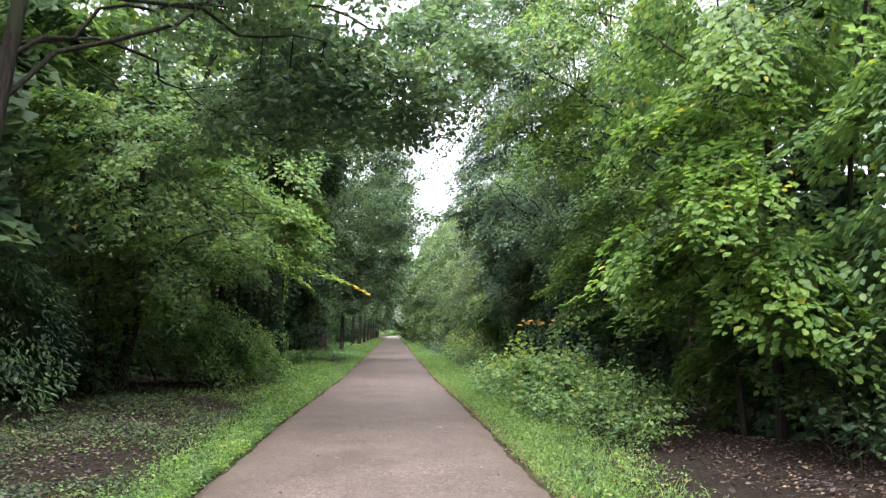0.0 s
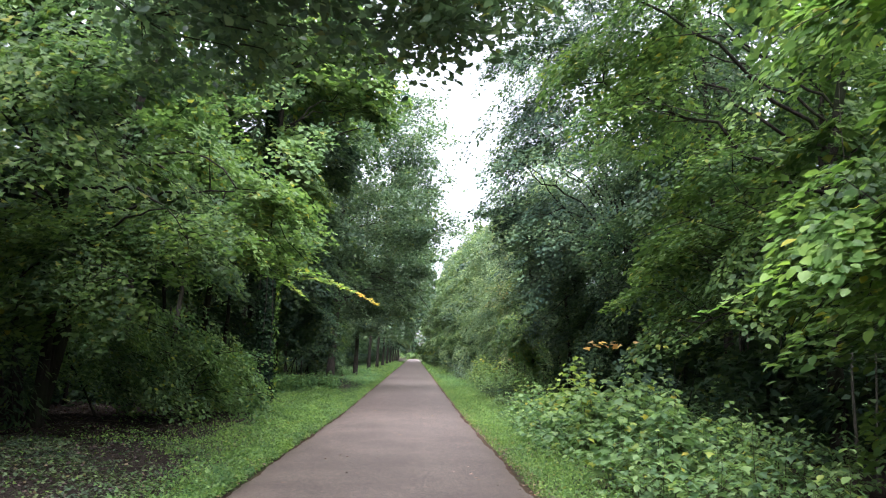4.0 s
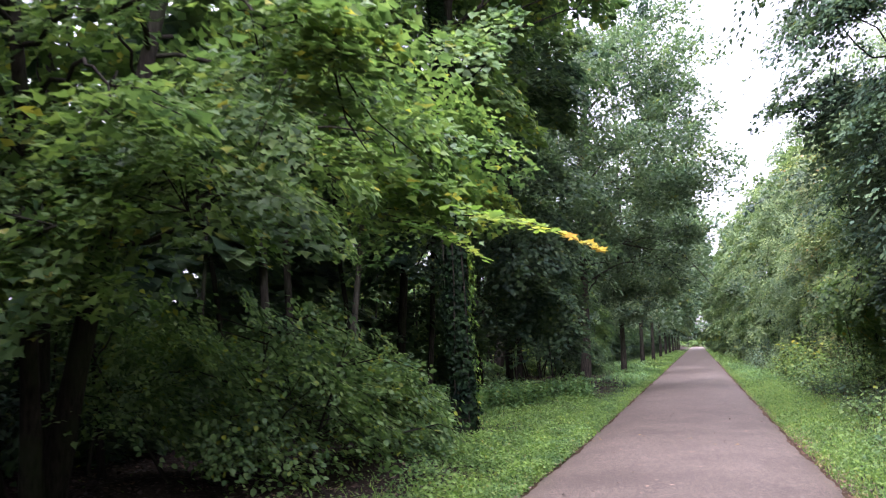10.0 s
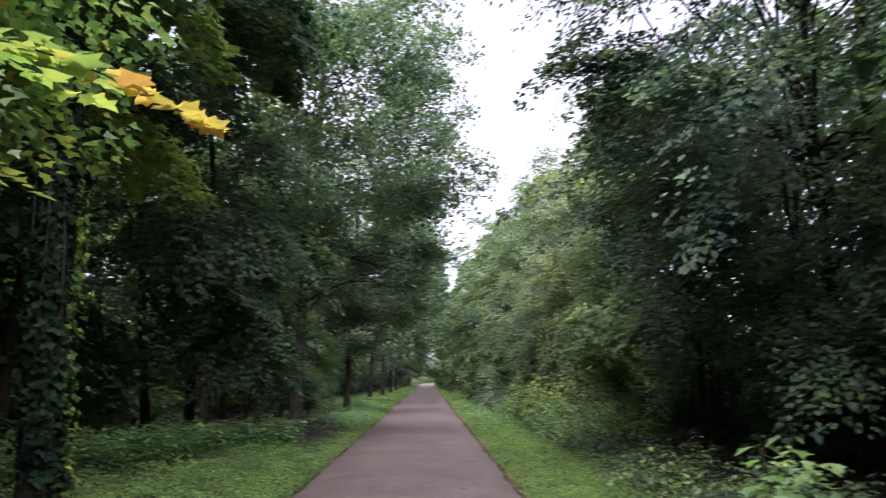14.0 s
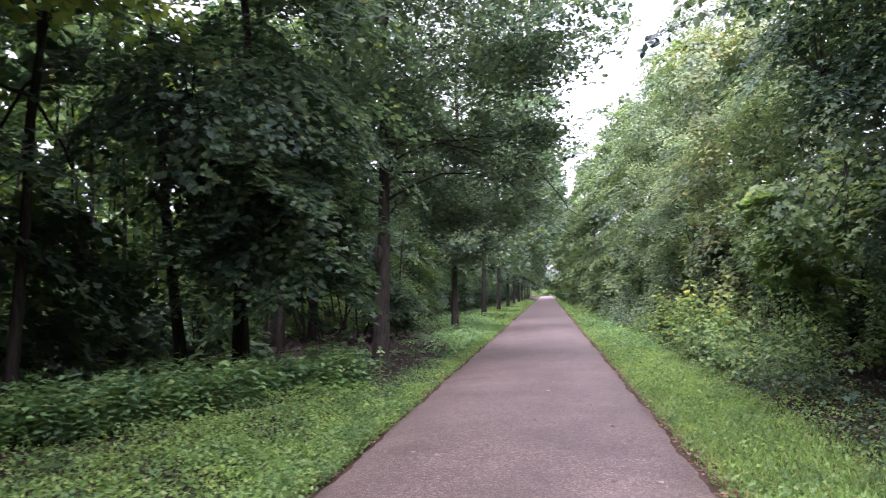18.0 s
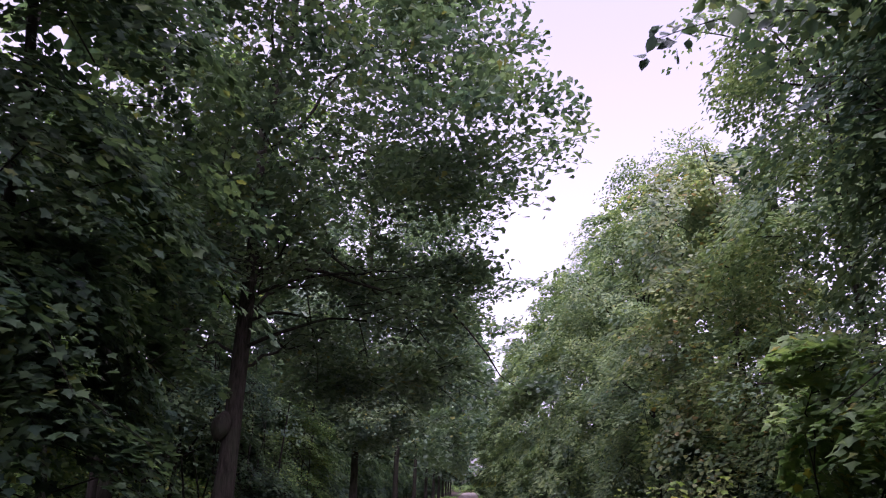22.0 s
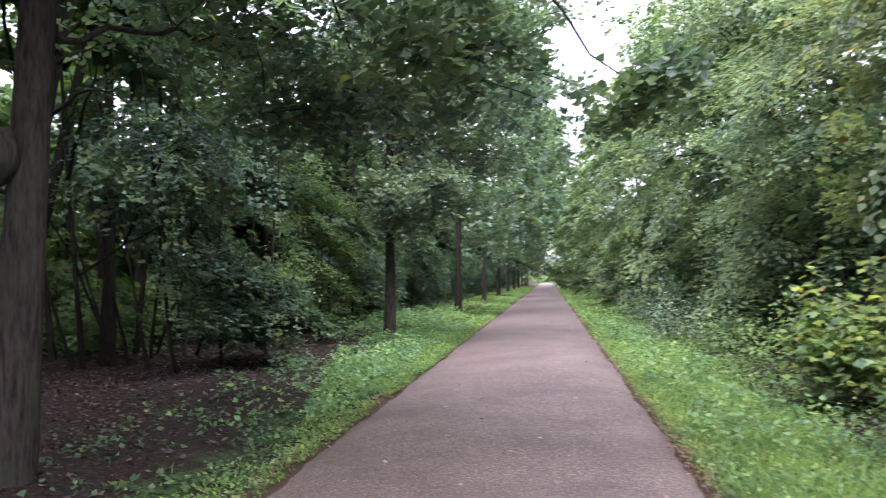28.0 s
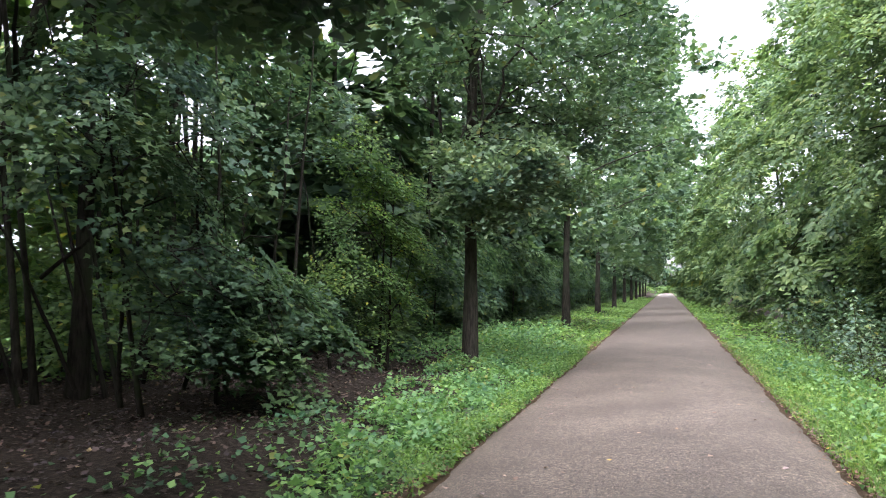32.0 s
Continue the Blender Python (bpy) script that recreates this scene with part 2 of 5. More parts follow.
def ground_mat():
    m, nt, b = material("forest_soil")
    fine = noise_node(nt, 22, 6.0, 0.7)
    coords(nt, fine)
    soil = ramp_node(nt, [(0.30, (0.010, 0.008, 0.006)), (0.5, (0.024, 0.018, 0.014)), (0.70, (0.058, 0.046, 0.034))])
    nt.links.new(fine.outputs[0], soil.inputs[0])
    green = ramp_node(nt, [(0.30, (0.018, 0.034, 0.012)), (0.5, (0.042, 0.082, 0.024)), (0.70, (0.078, 0.138, 0.042))])
    nt.links.new(fine.outputs[0], green.inputs[0])
    tc = nt.nodes.new("ShaderNodeTexCoord")
    sep = nt.nodes.new("ShaderNodeSeparateXYZ")
    nt.links.new(tc.outputs["Object"], sep.inputs[0])
    big = noise_node(nt, 0.55, 4.0, 0.6)
    coords(nt, big)

    def band(centre, half, soft, wobble):
        """1 within a strip along the path, with a ragged edge."""
        s = nt.nodes.new("ShaderNodeMath")
        s.operation = "SUBTRACT"
        nt.links.new(sep.outputs[0], s.inputs[0])
        s.inputs[1].default_value = centre
        a = nt.nodes.new("ShaderNodeMath")
        a.operation = "ABSOLUTE"
        nt.links.new(s.outputs[0], a.inputs[0])
        w = nt.nodes.new("ShaderNodeMath")
        w.operation = "MULTIPLY_ADD"
        nt.links.new(big.outputs[0], w.inputs[0])
        w.inputs[1].default_value = wobble
        nt.links.new(a.outputs[0], w.inputs[2])
        r = nt.nodes.new("ShaderNodeMapRange")
        r.inputs["From Min"].default_value, r.inputs["From Max"].default_value = half + wobble / 2, half + wobble / 2 + soft
        r.inputs["To Min"].default_value, r.inputs["To Max"].default_value = 1.0, 0.0
        nt.links.new(w.outputs[0], r.inputs[0])
        return r.outputs[0]

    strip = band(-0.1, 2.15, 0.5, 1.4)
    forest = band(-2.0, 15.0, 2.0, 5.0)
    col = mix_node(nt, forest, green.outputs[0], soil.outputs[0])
    worn = noise_node(nt, 2.6, 4.0, 0.65)
    coords(nt, worn)
    gaps = ramp_node(nt, [(0.42, (0, 0, 0)), (0.58, (1, 1, 1))])
    nt.links.new(worn.outputs[0], gaps.inputs[0])
    turf = mix_node(nt, gaps.outputs[0], soil.outputs[0], green.outputs[0])
    col = mix_node(nt, strip, col, turf)
    col = mix_node(nt, band(-0.16, 1.60, 0.10, 0.30), col, (0.078, 0.054, 0.035))
    nt.links.new(col, b.inputs["Base Color"])
    b.inputs["Roughness"].default_value = 0.95
    b.inputs["Specular IOR Level"].default_value = 0.06
    bump_node(nt, b, fine.outputs[0], 1.0, 0.05)
    return m


GREENWOOD = bark_mat("green_wood", (0.040, 0.044, 0.020), (0.085, 0.090, 0.040), (0.060, 0.080, 0.030), 2.0)
ASPHALT, SOIL = asphalt_mat(), ground_mat()

# ---- building blocks ----
UP = np.array((0.0, 0.0, 1.0))


def tri_mesh(name, verts, tris, mat):
    me = bpy.data.meshes.new(name)
    v, f = np.asarray(verts, np.float32), np.asarray(tris, np.int32)
    me.vertices.add(len(v))
    me.vertices.foreach_set("co", v.ravel())
    me.loops.add(f.size)
    me.loops.foreach_set("vertex_index", f.ravel())
    me.polygons.add(len(f))
    me.polygons.foreach_set("loop_start", np.arange(0, f.size, f.shape[1], dtype=np.int32))
    me.update(calc_edges=True)
    me.materials.append(mat)
    return me


def piece(name, me, parent=None, label=""):
    ob = new(name, me)
    if parent:
        ob.parent = parent
    return tagged(ob, label)


def tube(points, radii, sides=6):
    """Vertices and quads of a tapered round branch along a line."""
    p, r = np.asarray(points, float), np.asarray(radii, float)
    d = np.gradient(p, axis=0)
    d /= np.linalg.norm(d, axis=1)[:, None] + 1e-9
    side = np.cross(d, np.where(np.abs(d[:, 2:3]) > 0.9, np.array([[1.0, 0, 0]]), UP[None]))
    side /= np.linalg.norm(side, axis=1)[:, None] + 1e-9
    other = np.cross(d, side)
    a = np.linspace(0, 2 * np.pi, sides, endpoint=False)
    ring = np.cos(a)[None, :, None] * side[:, None] + np.sin(a)[None, :, None] * other[:, None]
    v = (p[:, None] + ring * r[:, None, None]).reshape(-1, 3)
    i, j = np.meshgrid(np.arange(len(p) - 1), np.arange(sides), indexing="ij")
    k = (j + 1) % sides
    f = np.stack([i * sides + j, i * sides + k, (i + 1) * sides + k, (i + 1) * sides + j], -1).reshape(-1, 4)
    return v, f


def join(chunks):
    vs, fs, n = [], [], 0
    for v, f in chunks:
        vs.append(v)
        fs.append(f + n)
        n += len(v)
    return np.concatenate(vs), np.concatenate(fs)


# one leaf: base, left lobe, left notch, tip, right notch, right lobe
SHAPES = {
    "maple": np.array([(0, 0, 0), (-0.58, 0.38, 0.10), (-0.24, 0.56, 0.03), (0, 1.0, -0.10), (0.24, 0.56, 0.03), (0.58, 0.38, 0.10)]),
    "ovate": np.array([(0, 0, 0), (-0.34, 0.34, 0.06), (-0.28, 0.70, 0.02), (0, 1.0, -0.10), (0.28, 0.70, 0.02), (0.34, 0.34, 0.06)]),
    "oak": np.array([(0, 0, 0), (-0.20, 0.40, 0.05), (-0.32, 0.78, 0.0), (0, 1.0, -0.08), (0.32, 0.78, 0.0), (0.20, 0.40, 0.05)]),
    "narrow": np.array([(0, 0, 0), (-0.18, 0.34, 0.04), (-0.14, 0.70, 0.0), (0, 1.0, -0.14), (0.14, 0.70, 0.0), (0.18, 0.34, 0.04)]),
}
SHAPES["lobed"] = np.array([(0, 0, 0), (-0.42, 0.10, 0.05), (-0.34, 0.30, 0.05), (-0.60, 0.56, 0.08), (-0.25, 0.68, 0.03), (0, 1.0, -0.12),
                            (0.25, 0.68, 0.03), (0.60, 0.56, 0.08), (0.34, 0.30, 0.05), (0.42, 0.10, 0.05)])


def leaves(points, heading, tilt, size, shape, rng, fine=True, facing=None):
    """Leaves at points, pointing along heading, their faces up but for tilt (radians, spread). fine: full outline; False: folded blades; None: single flakes."""
    n = len(points)
    nor = (UP[None] if facing is None else facing) + rng.normal(0, 1, (n, 3)) * tilt
    nor /= np.linalg.norm(nor, axis=1)[:, None]
    h = heading + rng.normal(0, 0.55, (n, 3)) * np.array((1, 1, 0.5))
    h -= nor * (h * nor).sum(1)[:, None]
    h /= np.linalg.norm(h, axis=1)[:, None] + 1e-9
    s = np.cross(h, nor)
    k = size * rng.uniform(0.65, 1.25, n)
    t = SHAPES[shape]
    if fine is None:
        t = t[[1, 3, 5]]
    elif not fine:
        t = t[[0, 2, 3, 4] if shape == "oak" else [0, 3, 5, 7] if shape == "lobed" else [0, 1, 3, 5]]
    fan = np.array([(0, i + 1, i) for i in range(1, len(t) - 1)])
    v = points[:, None] + k[:, None, None] * (t[None, :, 0:1] * s[:, None] + t[None, :, 1:2] * h[:, None] + t[None, :, 2:3] * nor[:, None])
    f = fan[None] + (np.arange(n) * len(t))[:, None, None]
    return v.reshape(-1, 3), f.reshape(-1, 3)


def rolling(x, y):
    w = 0.035 * np.sin(x * 1.7 + 0.6 * y) + 0.03 * np.sin(y * 1.1 - x * 0.7) + 0.02 * np.sin(3.1 * x + 2.3 * y)
    away = np.clip((np.abs(x + 0.16) - 1.75) / 1.5, 0, 1)
    bank = np.clip((-2.0 - x) / 1.6, 0, 1)
    return w * away - 0.03 * (1 - away) + 0.13 * bank * bank * (3 - 2 * bank)


def stem_line(base, top, wob, rng, n=9, sweep=(0, 0)):
    t = np.linspace(0, 1, n)
    p = np.asarray(base)[None] * (1 - t[:, None]) + np.asarray(top)[None] * t[:, None]
    w = np.cumsum(rng.normal(0, wob, (n, 2)), axis=0)
    p[:, :2] += (w - w[0]) * np.clip(t * 2.5 - 0.2, 0, 1)[:, None] + np.outer(np.sin(t * np.pi), sweep)
    return p


def grow(kind, base, stems, blobs, leaf, size, mat, label, category="tree", group="", bark=None, limbs=7,
         per=72, spray=1.0, tilt=0.24, droop=0.25, seed=0, extra=(), coarse=1.0, floor=0.12, thick=0.07, lean=1.0, fine=True, dense=1.5, tier=5.0, hang=0.25):
    """A tree or shrub: stems (dx, dy, height, radius, top shift x, y), limbs, twigs and sprays of leaves that fill blobs
    (x, y, z, rx, ry, rz, sprays) in world metres. extra: more blobs, each with its own leaf material."""
    rng = np.random.default_rng(seed + 100)
    bx, by = base
    if kind == "oak_tree":
        # stiff twigs that rise at their ends
        lean, droop, hang = -0.35, 0.04, -0.25
    root = new(kind)
    root.location = (bx, by, float(rolling(np.array(bx), np.array(by))) if abs(bx) < 20 else 0.0)
    tagged(root, label, category, group)
    bark = bark or BARK
    o = np.array((bx, by, 0.0))
    lines = []
    for dx, dy, hgt, rad, tx, ty in stems:
        ln = stem_line((dx, dy, -0.12), (dx + tx, dy + ty, hgt), 0.008 * hgt, rng)
        t = np.linspace(0, 1, len(ln))
        v, f = tube(ln, rad * (1 - 0.82 * t) + rad * 0.3 * np.exp(-t * hgt * 4.0), 9 if rad > 0.08 else 6)
        me = tri_mesh("trunk", v, f, bark)
        me.polygons.foreach_set("use_smooth", np.ones(len(f), bool))
        piece("trunk" if rad > 0.05 else "stem", me, root)
        lines.append((ln, rad, hgt))
    twigs, sprays_all = [], []
    for bl, bmat in [(b, mat) for b in blobs] + list(extra):
        cx, cy, cz, rx, ry, rz, n = bl
        n = max(3, int(n * dense / coarse ** 1.6))
        c = np.array((cx, cy, cz)) - o
        # boughs: flat tiers that reach outwards, each carrying a handful of sprays
        nb = max(2, int(round(n / (tier / coarse ** 0.9))))
        d = rng.normal(0, 1, (nb, 3))
        d /= np.linalg.norm(d, axis=1)[:, None]
        d *= (rng.uniform(0.30, 1.0, nb) ** 0.5)[:, None] * rng.uniform(0.84, 1.06, nb)[:, None]
        reach = (0.20 * min(rx, ry) + 0.26) / coarse ** 0.25
        heart = 0.6 * lines[0][0][5, :2] + 0.4 * c[:2]
        p, pa = [], []
        for q in c + d * np.array((rx, ry, rz)) * 0.92:
            out = q[:2] - heart
            ang = (math.atan2(out[1], out[0]) if np.hypot(*out) > 0.05 else 0) + rng.normal(0, 0.45)
            dip = rng.uniform(0.0, 0.75) * lean
            k = max(2, int(n / nb * rng.uniform(0.6, 1.4)))
            u, w = rng.uniform(-1.0, 0.9, k), rng.uniform(-1, 1, k)
            w *= 0.85 * np.sqrt(np.clip(1.05 - u * u, 0.08, 1))
            along = np.array((math.cos(ang) * math.cos(dip), math.sin(ang) * math.cos(dip), -math.sin(dip)))
            across = np.array((-math.sin(ang), math.cos(ang), 0.12 * rng.normal()))
            p.append(q + reach * (u[:, None] * along + w[:, None] * across) + (rng.normal(0, 0.05 + 0.5 * thick, k) - 0.12 * reach * (u + 0.6) ** 2)[:, None] * UP)
            pa += [(ang + 0.7 * ww, dip) for ww in w]
        p, pa = np.concatenate(p), np.array(pa)
        pa, p = pa[p[:, 2] > floor], p[p[:, 2] > floor]
        # limbs: from the nearest stem to some of the sprays
        ln, rad, hgt = lines[int(np.argmin([np.linalg.norm((l[0][-1] + l[0][4]) / 2 - c) for l in lines]))]
        anchors, arad = [ln[2:]], [np.linspace(rad * 0.4, rad * 0.1, len(ln) - 2)]
        nl = max(1, min(limbs, n // 14))
        far = p[rng.permutation(len(p))[: nl]]
        for q in far:
            low = hgt * rng.uniform(0.20, 0.46)
            z0 = np.clip(q[2] - rng.uniform(0.25, 0.8) * np.linalg.norm(q[:2] - ln[4, :2]) - 0.2, low, hgt * 0.86)
            k = np.interp(z0, ln[:, 2], np.arange(len(ln)))
            a = ln[int(k)] * (1 - k % 1) + ln[min(int(k) + 1, len(ln) - 1)] * (k % 1)
            t = np.linspace(0, 1, 12)[:, None]
            mid = (a + q) / 2 + np.array((0, 0, 0.18 * np.linalg.norm(q - a)))
            w = (1 - t) ** 2 * a + 2 * t * (1 - t) * mid + t * t * q
            bend = np.cumsum(rng.normal(0, 0.022, (12, 3)), axis=0) * np.linalg.norm(q - a)
            w += bend - bend[0] * (1 - t) - bend[-1] * t
            r0 = min(rad * 0.24, 0.008 + 0.0046 * np.linalg.norm(q - a))
            v, f = tube(w, r0 * (1 - t[:, 0]) ** 0.8 + 0.006, 6)
            me = tri_mesh("branch", v, f, bark)
            me.polygons.foreach_set("use_smooth", np.ones(len(f), bool))
            piece("branch", me, root)
            anchors.append(w[2:])
            arad.append(np.linspace(r0 * 0.8, 0.008, 10))
        anchors, arad = np.concatenate(anchors), np.concatenate(arad)
        for near_path in (True, False):
            pts, heads, faces = [], [], []
            for q, (ang, dip) in zip(p, pa):
                w_ = q + o
                lobed = fine and abs(w_[0]) < 5.4 and w_[2] < 5.6
                if lobed != near_path:
                    continue
                ang = ang + rng.normal(0, 0.35)
                ax = np.array((np.cos(ang), np.sin(ang), 0))
                side = np.array((-ax[1], ax[0], 0))
                ls = spray * rng.uniform(0.6, 1.35) * min(1.0, 0.45 + 0.3 * min(rx, ry))
                m = int(per * rng.uniform(0.7, 1.3) / coarse ** 0.4 * (1.0 if lobed else 0.8))
                # the spray is a fan: it dips outwards and rolls a little to one side
                dip, roll_ = dip + rng.normal(0.06, 0.12), rng.normal(0, 0.16)
                ax2 = ax * math.cos(dip) - UP * math.sin(dip)
                side2 = side * math.cos(roll_) + UP * math.sin(roll_)
                face = np.cross(ax2, side2)
                u = rng.uniform(-0.5, 0.55, m)
                wd = 0.42 * np.sqrt(np.clip(1 - (u / 0.58) ** 2, 0.05, 1))
                sv = rng.uniform(-1, 1, m) * wd
                lift = rng.normal(0, thick, m) - droop * (u + 0.45) ** 2 - 0.20 * np.abs(sv) ** 1.5
                pts.append(q + ls * (u[:, None] * ax2 + sv[:, None] * side2 + lift[:, None] * UP))
                heads.append(ax2 * 0.9 + np.sign(sv)[:, None] * side2 * 0.7 - UP * hang + 0 * u[:, None])
                faces.append(np.tile(face, (m, 1)))
                if coarse < 1.2 and rng.uniform() < (0.6 if lobed else 0.16):
                    near = anchors[np.argmin(((anchors - q) ** 2).sum(1) + 0.4 * np.maximum(0, anchors[:, 2] - q[2]))]
                    if np.linalg.norm(near - q) > 1.3:
                        near = q - 0.9 * ls * ax - 0.1 * UP
                    tip = q + ls * (0.45 * ax - droop * 0.8 * UP)
                    w = np.stack([near, 0.3 * near + 0.7 * q + 0.08 * UP, tip])
                    twigs.append(tube(w, np.array((0.011, 0.007, 0.003)), 3))
            if not pts:
                continue
            pts, heads, faces = np.concatenate(pts), np.concatenate(heads), np.concatenate(faces)
            if floor > 0:
                pts[:, 2] = np.maximum(pts[:, 2], 0.03)
            v, f = leaves(pts, heads, tilt, size * coarse * (1.0 if near_path else 1.16), leaf, rng, near_path, faces)
            sprays_all.append((bmat, v, f))
    for bmat in dict.fromkeys(s[0] for s in sprays_all):
        v, f = join([(s[1], s[2]) for s in sprays_all if s[0] == bmat])
        piece("crown" if bmat == mat else "young_leaves", tri_mesh("crown", v, f, bmat), root)
    if twigs:
        v, f = join(twigs)
        tagged(piece("twigwork", tri_mesh("twigwork", v, f, TWIG), root), kind="stuff")
    return root


def saplings(base, h, w, leaf, size, mat, seed, label, group):
    """A clump of upright young stems with opposite pairs of broad leaves held flat in tiers, smaller and paler towards the tips."""
    rng = np.random.default_rng(seed)
    x, y = base
    root = tagged(new("shrub"), label, "shrub", group)
    root.location = (x, y, float(rolling(np.array(x), np.array(y))))
    old, young, stalks = [], [], []
    for k in range(int(8 + 8 * w)):
        a, r = rng.uniform(0, 2 * np.pi), w * math.sqrt(rng.uniform(0, 1))
        foot = np.array((0.85 * r * math.cos(a), 1.05 * r * math.sin(a), -0.04))
        tall = h * (rng.uniform(0.95, 1.22) if k % 5 == 0 else rng.uniform(0.42, 0.92)) * (1.08 - 0.35 * r / w)
        top = foot + np.array((0.22 * r * math.cos(a) + rng.normal(0, 0.05), 0.22 * r * math.sin(a) + rng.normal(0, 0.05), tall))
        line = stem_line(foot, top, 0.012, rng, 6)
        v, f = tube(line, np.linspace(0.004 + 0.003 * tall, 0.002, 6), 5)
        piece("stem", tri_mesh("stem", v, f, GREENWOOD), root)
        shoots = [(line, tall, 1.0)]
        for j in range(int(5 + 6.5 * tall)):
            t = rng.uniform(0.12, 0.75)
            q = line[int(t * 5)] * (1 - t * 5 % 1) + line[int(t * 5) + 1] * (t * 5 % 1)
            b_, l_ = rng.uniform(0, 2 * np.pi), rng.uniform(0.18, 0.46) * (1.15 - 0.6 * t)
            tip = q + l_ * np.array((math.cos(b_), math.sin(b_), rng.uniform(0.15, 0.8)))
            side = np.stack([q, 0.5 * (q + tip) + 0.02 * UP, tip])
            stalks.append(tube(side, np.array((0.003, 0.0025, 0.0015)), 3))
            shoots.append((side, l_, 0.85))
        for sl, length, big in shoots:
            m = max(2, int(length / 0.13))
            turn = rng.uniform(0, np.pi)
            for j in range(m):
                t = (0.30 + 0.70 * (j + 1) / m) if big == 1.0 else (j + 1) / m
                i0 = min(int(t * (len(sl) - 1)), len(sl) - 2)
                q = sl[i0] + (sl[i0 + 1] - sl[i0]) * (t * (len(sl) - 1) - i0)
                turn += 1.57 + rng.normal(0, 0.25)
                for half in (0, np.pi):
                    e = np.array((math.cos(turn + half), math.sin(turn + half), 0.25))
                    stalk = (0.30 + 0.75 * (1 - t)) * size * rng.uniform(0.7, 1.3)
                    dest = young if (t > 0.78 and tall > 0.72 * h) or (mat == LIME and t > 0.6) else old
                    dest.append((*(q + e * stalk), *(e - 0.55 * UP), size * (1.22 - 0.40 * t) * big, *(UP + 0.55 * e)))
    fresh = {"shrub_leaf": SHOOT, "lime_leaf": LIME, "shaded_leaf": DARK, "olive_leaf": OLIVE, "pale_leaf": PALE, "oak_leaf": SHRUB}[mat.name]
    for name, rows, m in (("foliage", old, SHRUB if mat == LIME else mat), ("young_leaves", young, fresh)):
        if rows:
            r = np.array(rows)
            r = r[r[:, 2] > 0.03]
            v, f = leaves(r[:, :3], r[:, 3:6], 0.20, r[:, 6], leaf, rng, True, r[:, 7:10])
            piece(name, tri_mesh(name, v, f, m), root)
    v, f = join(stalks)
    tagged(piece("twigwork", tri_mesh("twigwork", v, f, GREENWOOD), root), kind="stuff")
    return root


# ---- ground and path ----
LEFT_EDGE, RIGHT_EDGE = -1.74, 1.42


def widening(y):
    """The path is a little wider on its first stretch."""
    return 0.19 * np.clip((25 - y) / 11, 0, 1)



def sheet(name, xs, ys, height, mat):
    gx, gy = np.meshgrid(xs, ys, indexing="ij")
    z = height(gx, gy)
    v = np.stack([gx, gy, z], -1).reshape(-1, 3)
    i, j = np.meshgrid(np.arange(len(xs) - 1), np.arange(len(ys) - 1), indexing="ij")
    n = len(ys)
    f = np.stack([i * n + j, (i + 1) * n + j, (i + 1) * n + j + 1, i * n + j + 1], -1).reshape(-1, 4)
    me = tri_mesh(name, v, f, mat)
    me.polygons.foreach_set("use_smooth", np.ones(len(f), bool))
    return new(name, me)


near_x = np.concatenate([[-2500, -600, -150, -60, -30], np.arange(-20, 14.01, 0.4), [20, 35, 60, 150, 600, 2500]])
near_y = np.concatenate([[-2500, -500, -100, -30], np.arange(-8, 70.01, 0.4), np.arange(72, 260, 4), [300, 450, 900, 2500]])
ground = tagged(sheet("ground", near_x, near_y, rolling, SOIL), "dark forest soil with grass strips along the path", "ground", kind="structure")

# asphalt with ragged edges and a slight crown
py = np.concatenate([np.arange(-14, 62, 0.16), np.arange(62, 262, 2.0)])
pu = np.linspace(0, 1, 9)


def ragged(y, s):
    return 0.022 * np.sin(y * 1.3 + s) + 0.016 * np.sin(y * 4.1 + 2 * s) + 0.012 * np.sin(y * 13.1 + s * 3)


gy, gu = np.meshgrid(py, pu, indexing="ij")
gl, gr = LEFT_EDGE - widening(gy) + ragged(gy, 1.0), RIGHT_EDGE + 0.75 * widening(gy) + ragged(gy, 4.0)
gx = gl + (gr - gl) * gu
gz = 0.012 + 0.02 * (1 - (2 * gu - 1) ** 2) - np.where((gu == 0) | (gu == 1), 0.06, 0)
pi_, pj = np.meshgrid(np.arange(len(py) - 1), np.arange(8), indexing="ij")
pf = np.stack([pi_ * 9 + pj, pi_ * 9 + pj + 1, (pi_ + 1) * 9 + pj + 1, (pi_ + 1) * 9 + pj], -1).reshape(-1, 4)
path_me = tri_mesh("path", np.stack([gx + 0.16, gy, gz], -1).reshape(-1, 3), pf, ASPHALT)
path_me.polygons.foreach_set("use_smooth", np.ones(len(pf), bool))
path = tagged(new("path", path_me), "worn pinkish grey asphalt footpath with ragged edges", "path", kind="structure")
path.location.x = -0.16

# ---- trees beside the path, west side ----
OAKS = "oaks in a row beside the path"
OAKLABEL = "mature oak with dark bark and spreading grey-green crown"
grow("oak_tree", (-5.1, 9.9), [(0, 0, 13, 0.15, 0.1, 0.3)], [(-4.4, 11.0, 8.2, 3.6, 4.2, 3.6, 120)],
     "oak", 0.12, OAK, "old oak whose limbs reach low over the path", group=OAKS, tilt=0.6, thick=0.16, seed=1, limbs=1,
     extra=[((-0.6, 12.8, 5.2, 1.7, 1.9, 0.8, 80), OAK), ((-1.8, 11.4, 6.4, 1.9, 2.2, 0.9, 70), OAK), ((-2.6, 14.5, 5.6, 1.4, 1.6, 0.8, 40), OAK), ((0.9, 13.6, 6.4, 1.2, 2.0, 1.1, 60), OAK)])
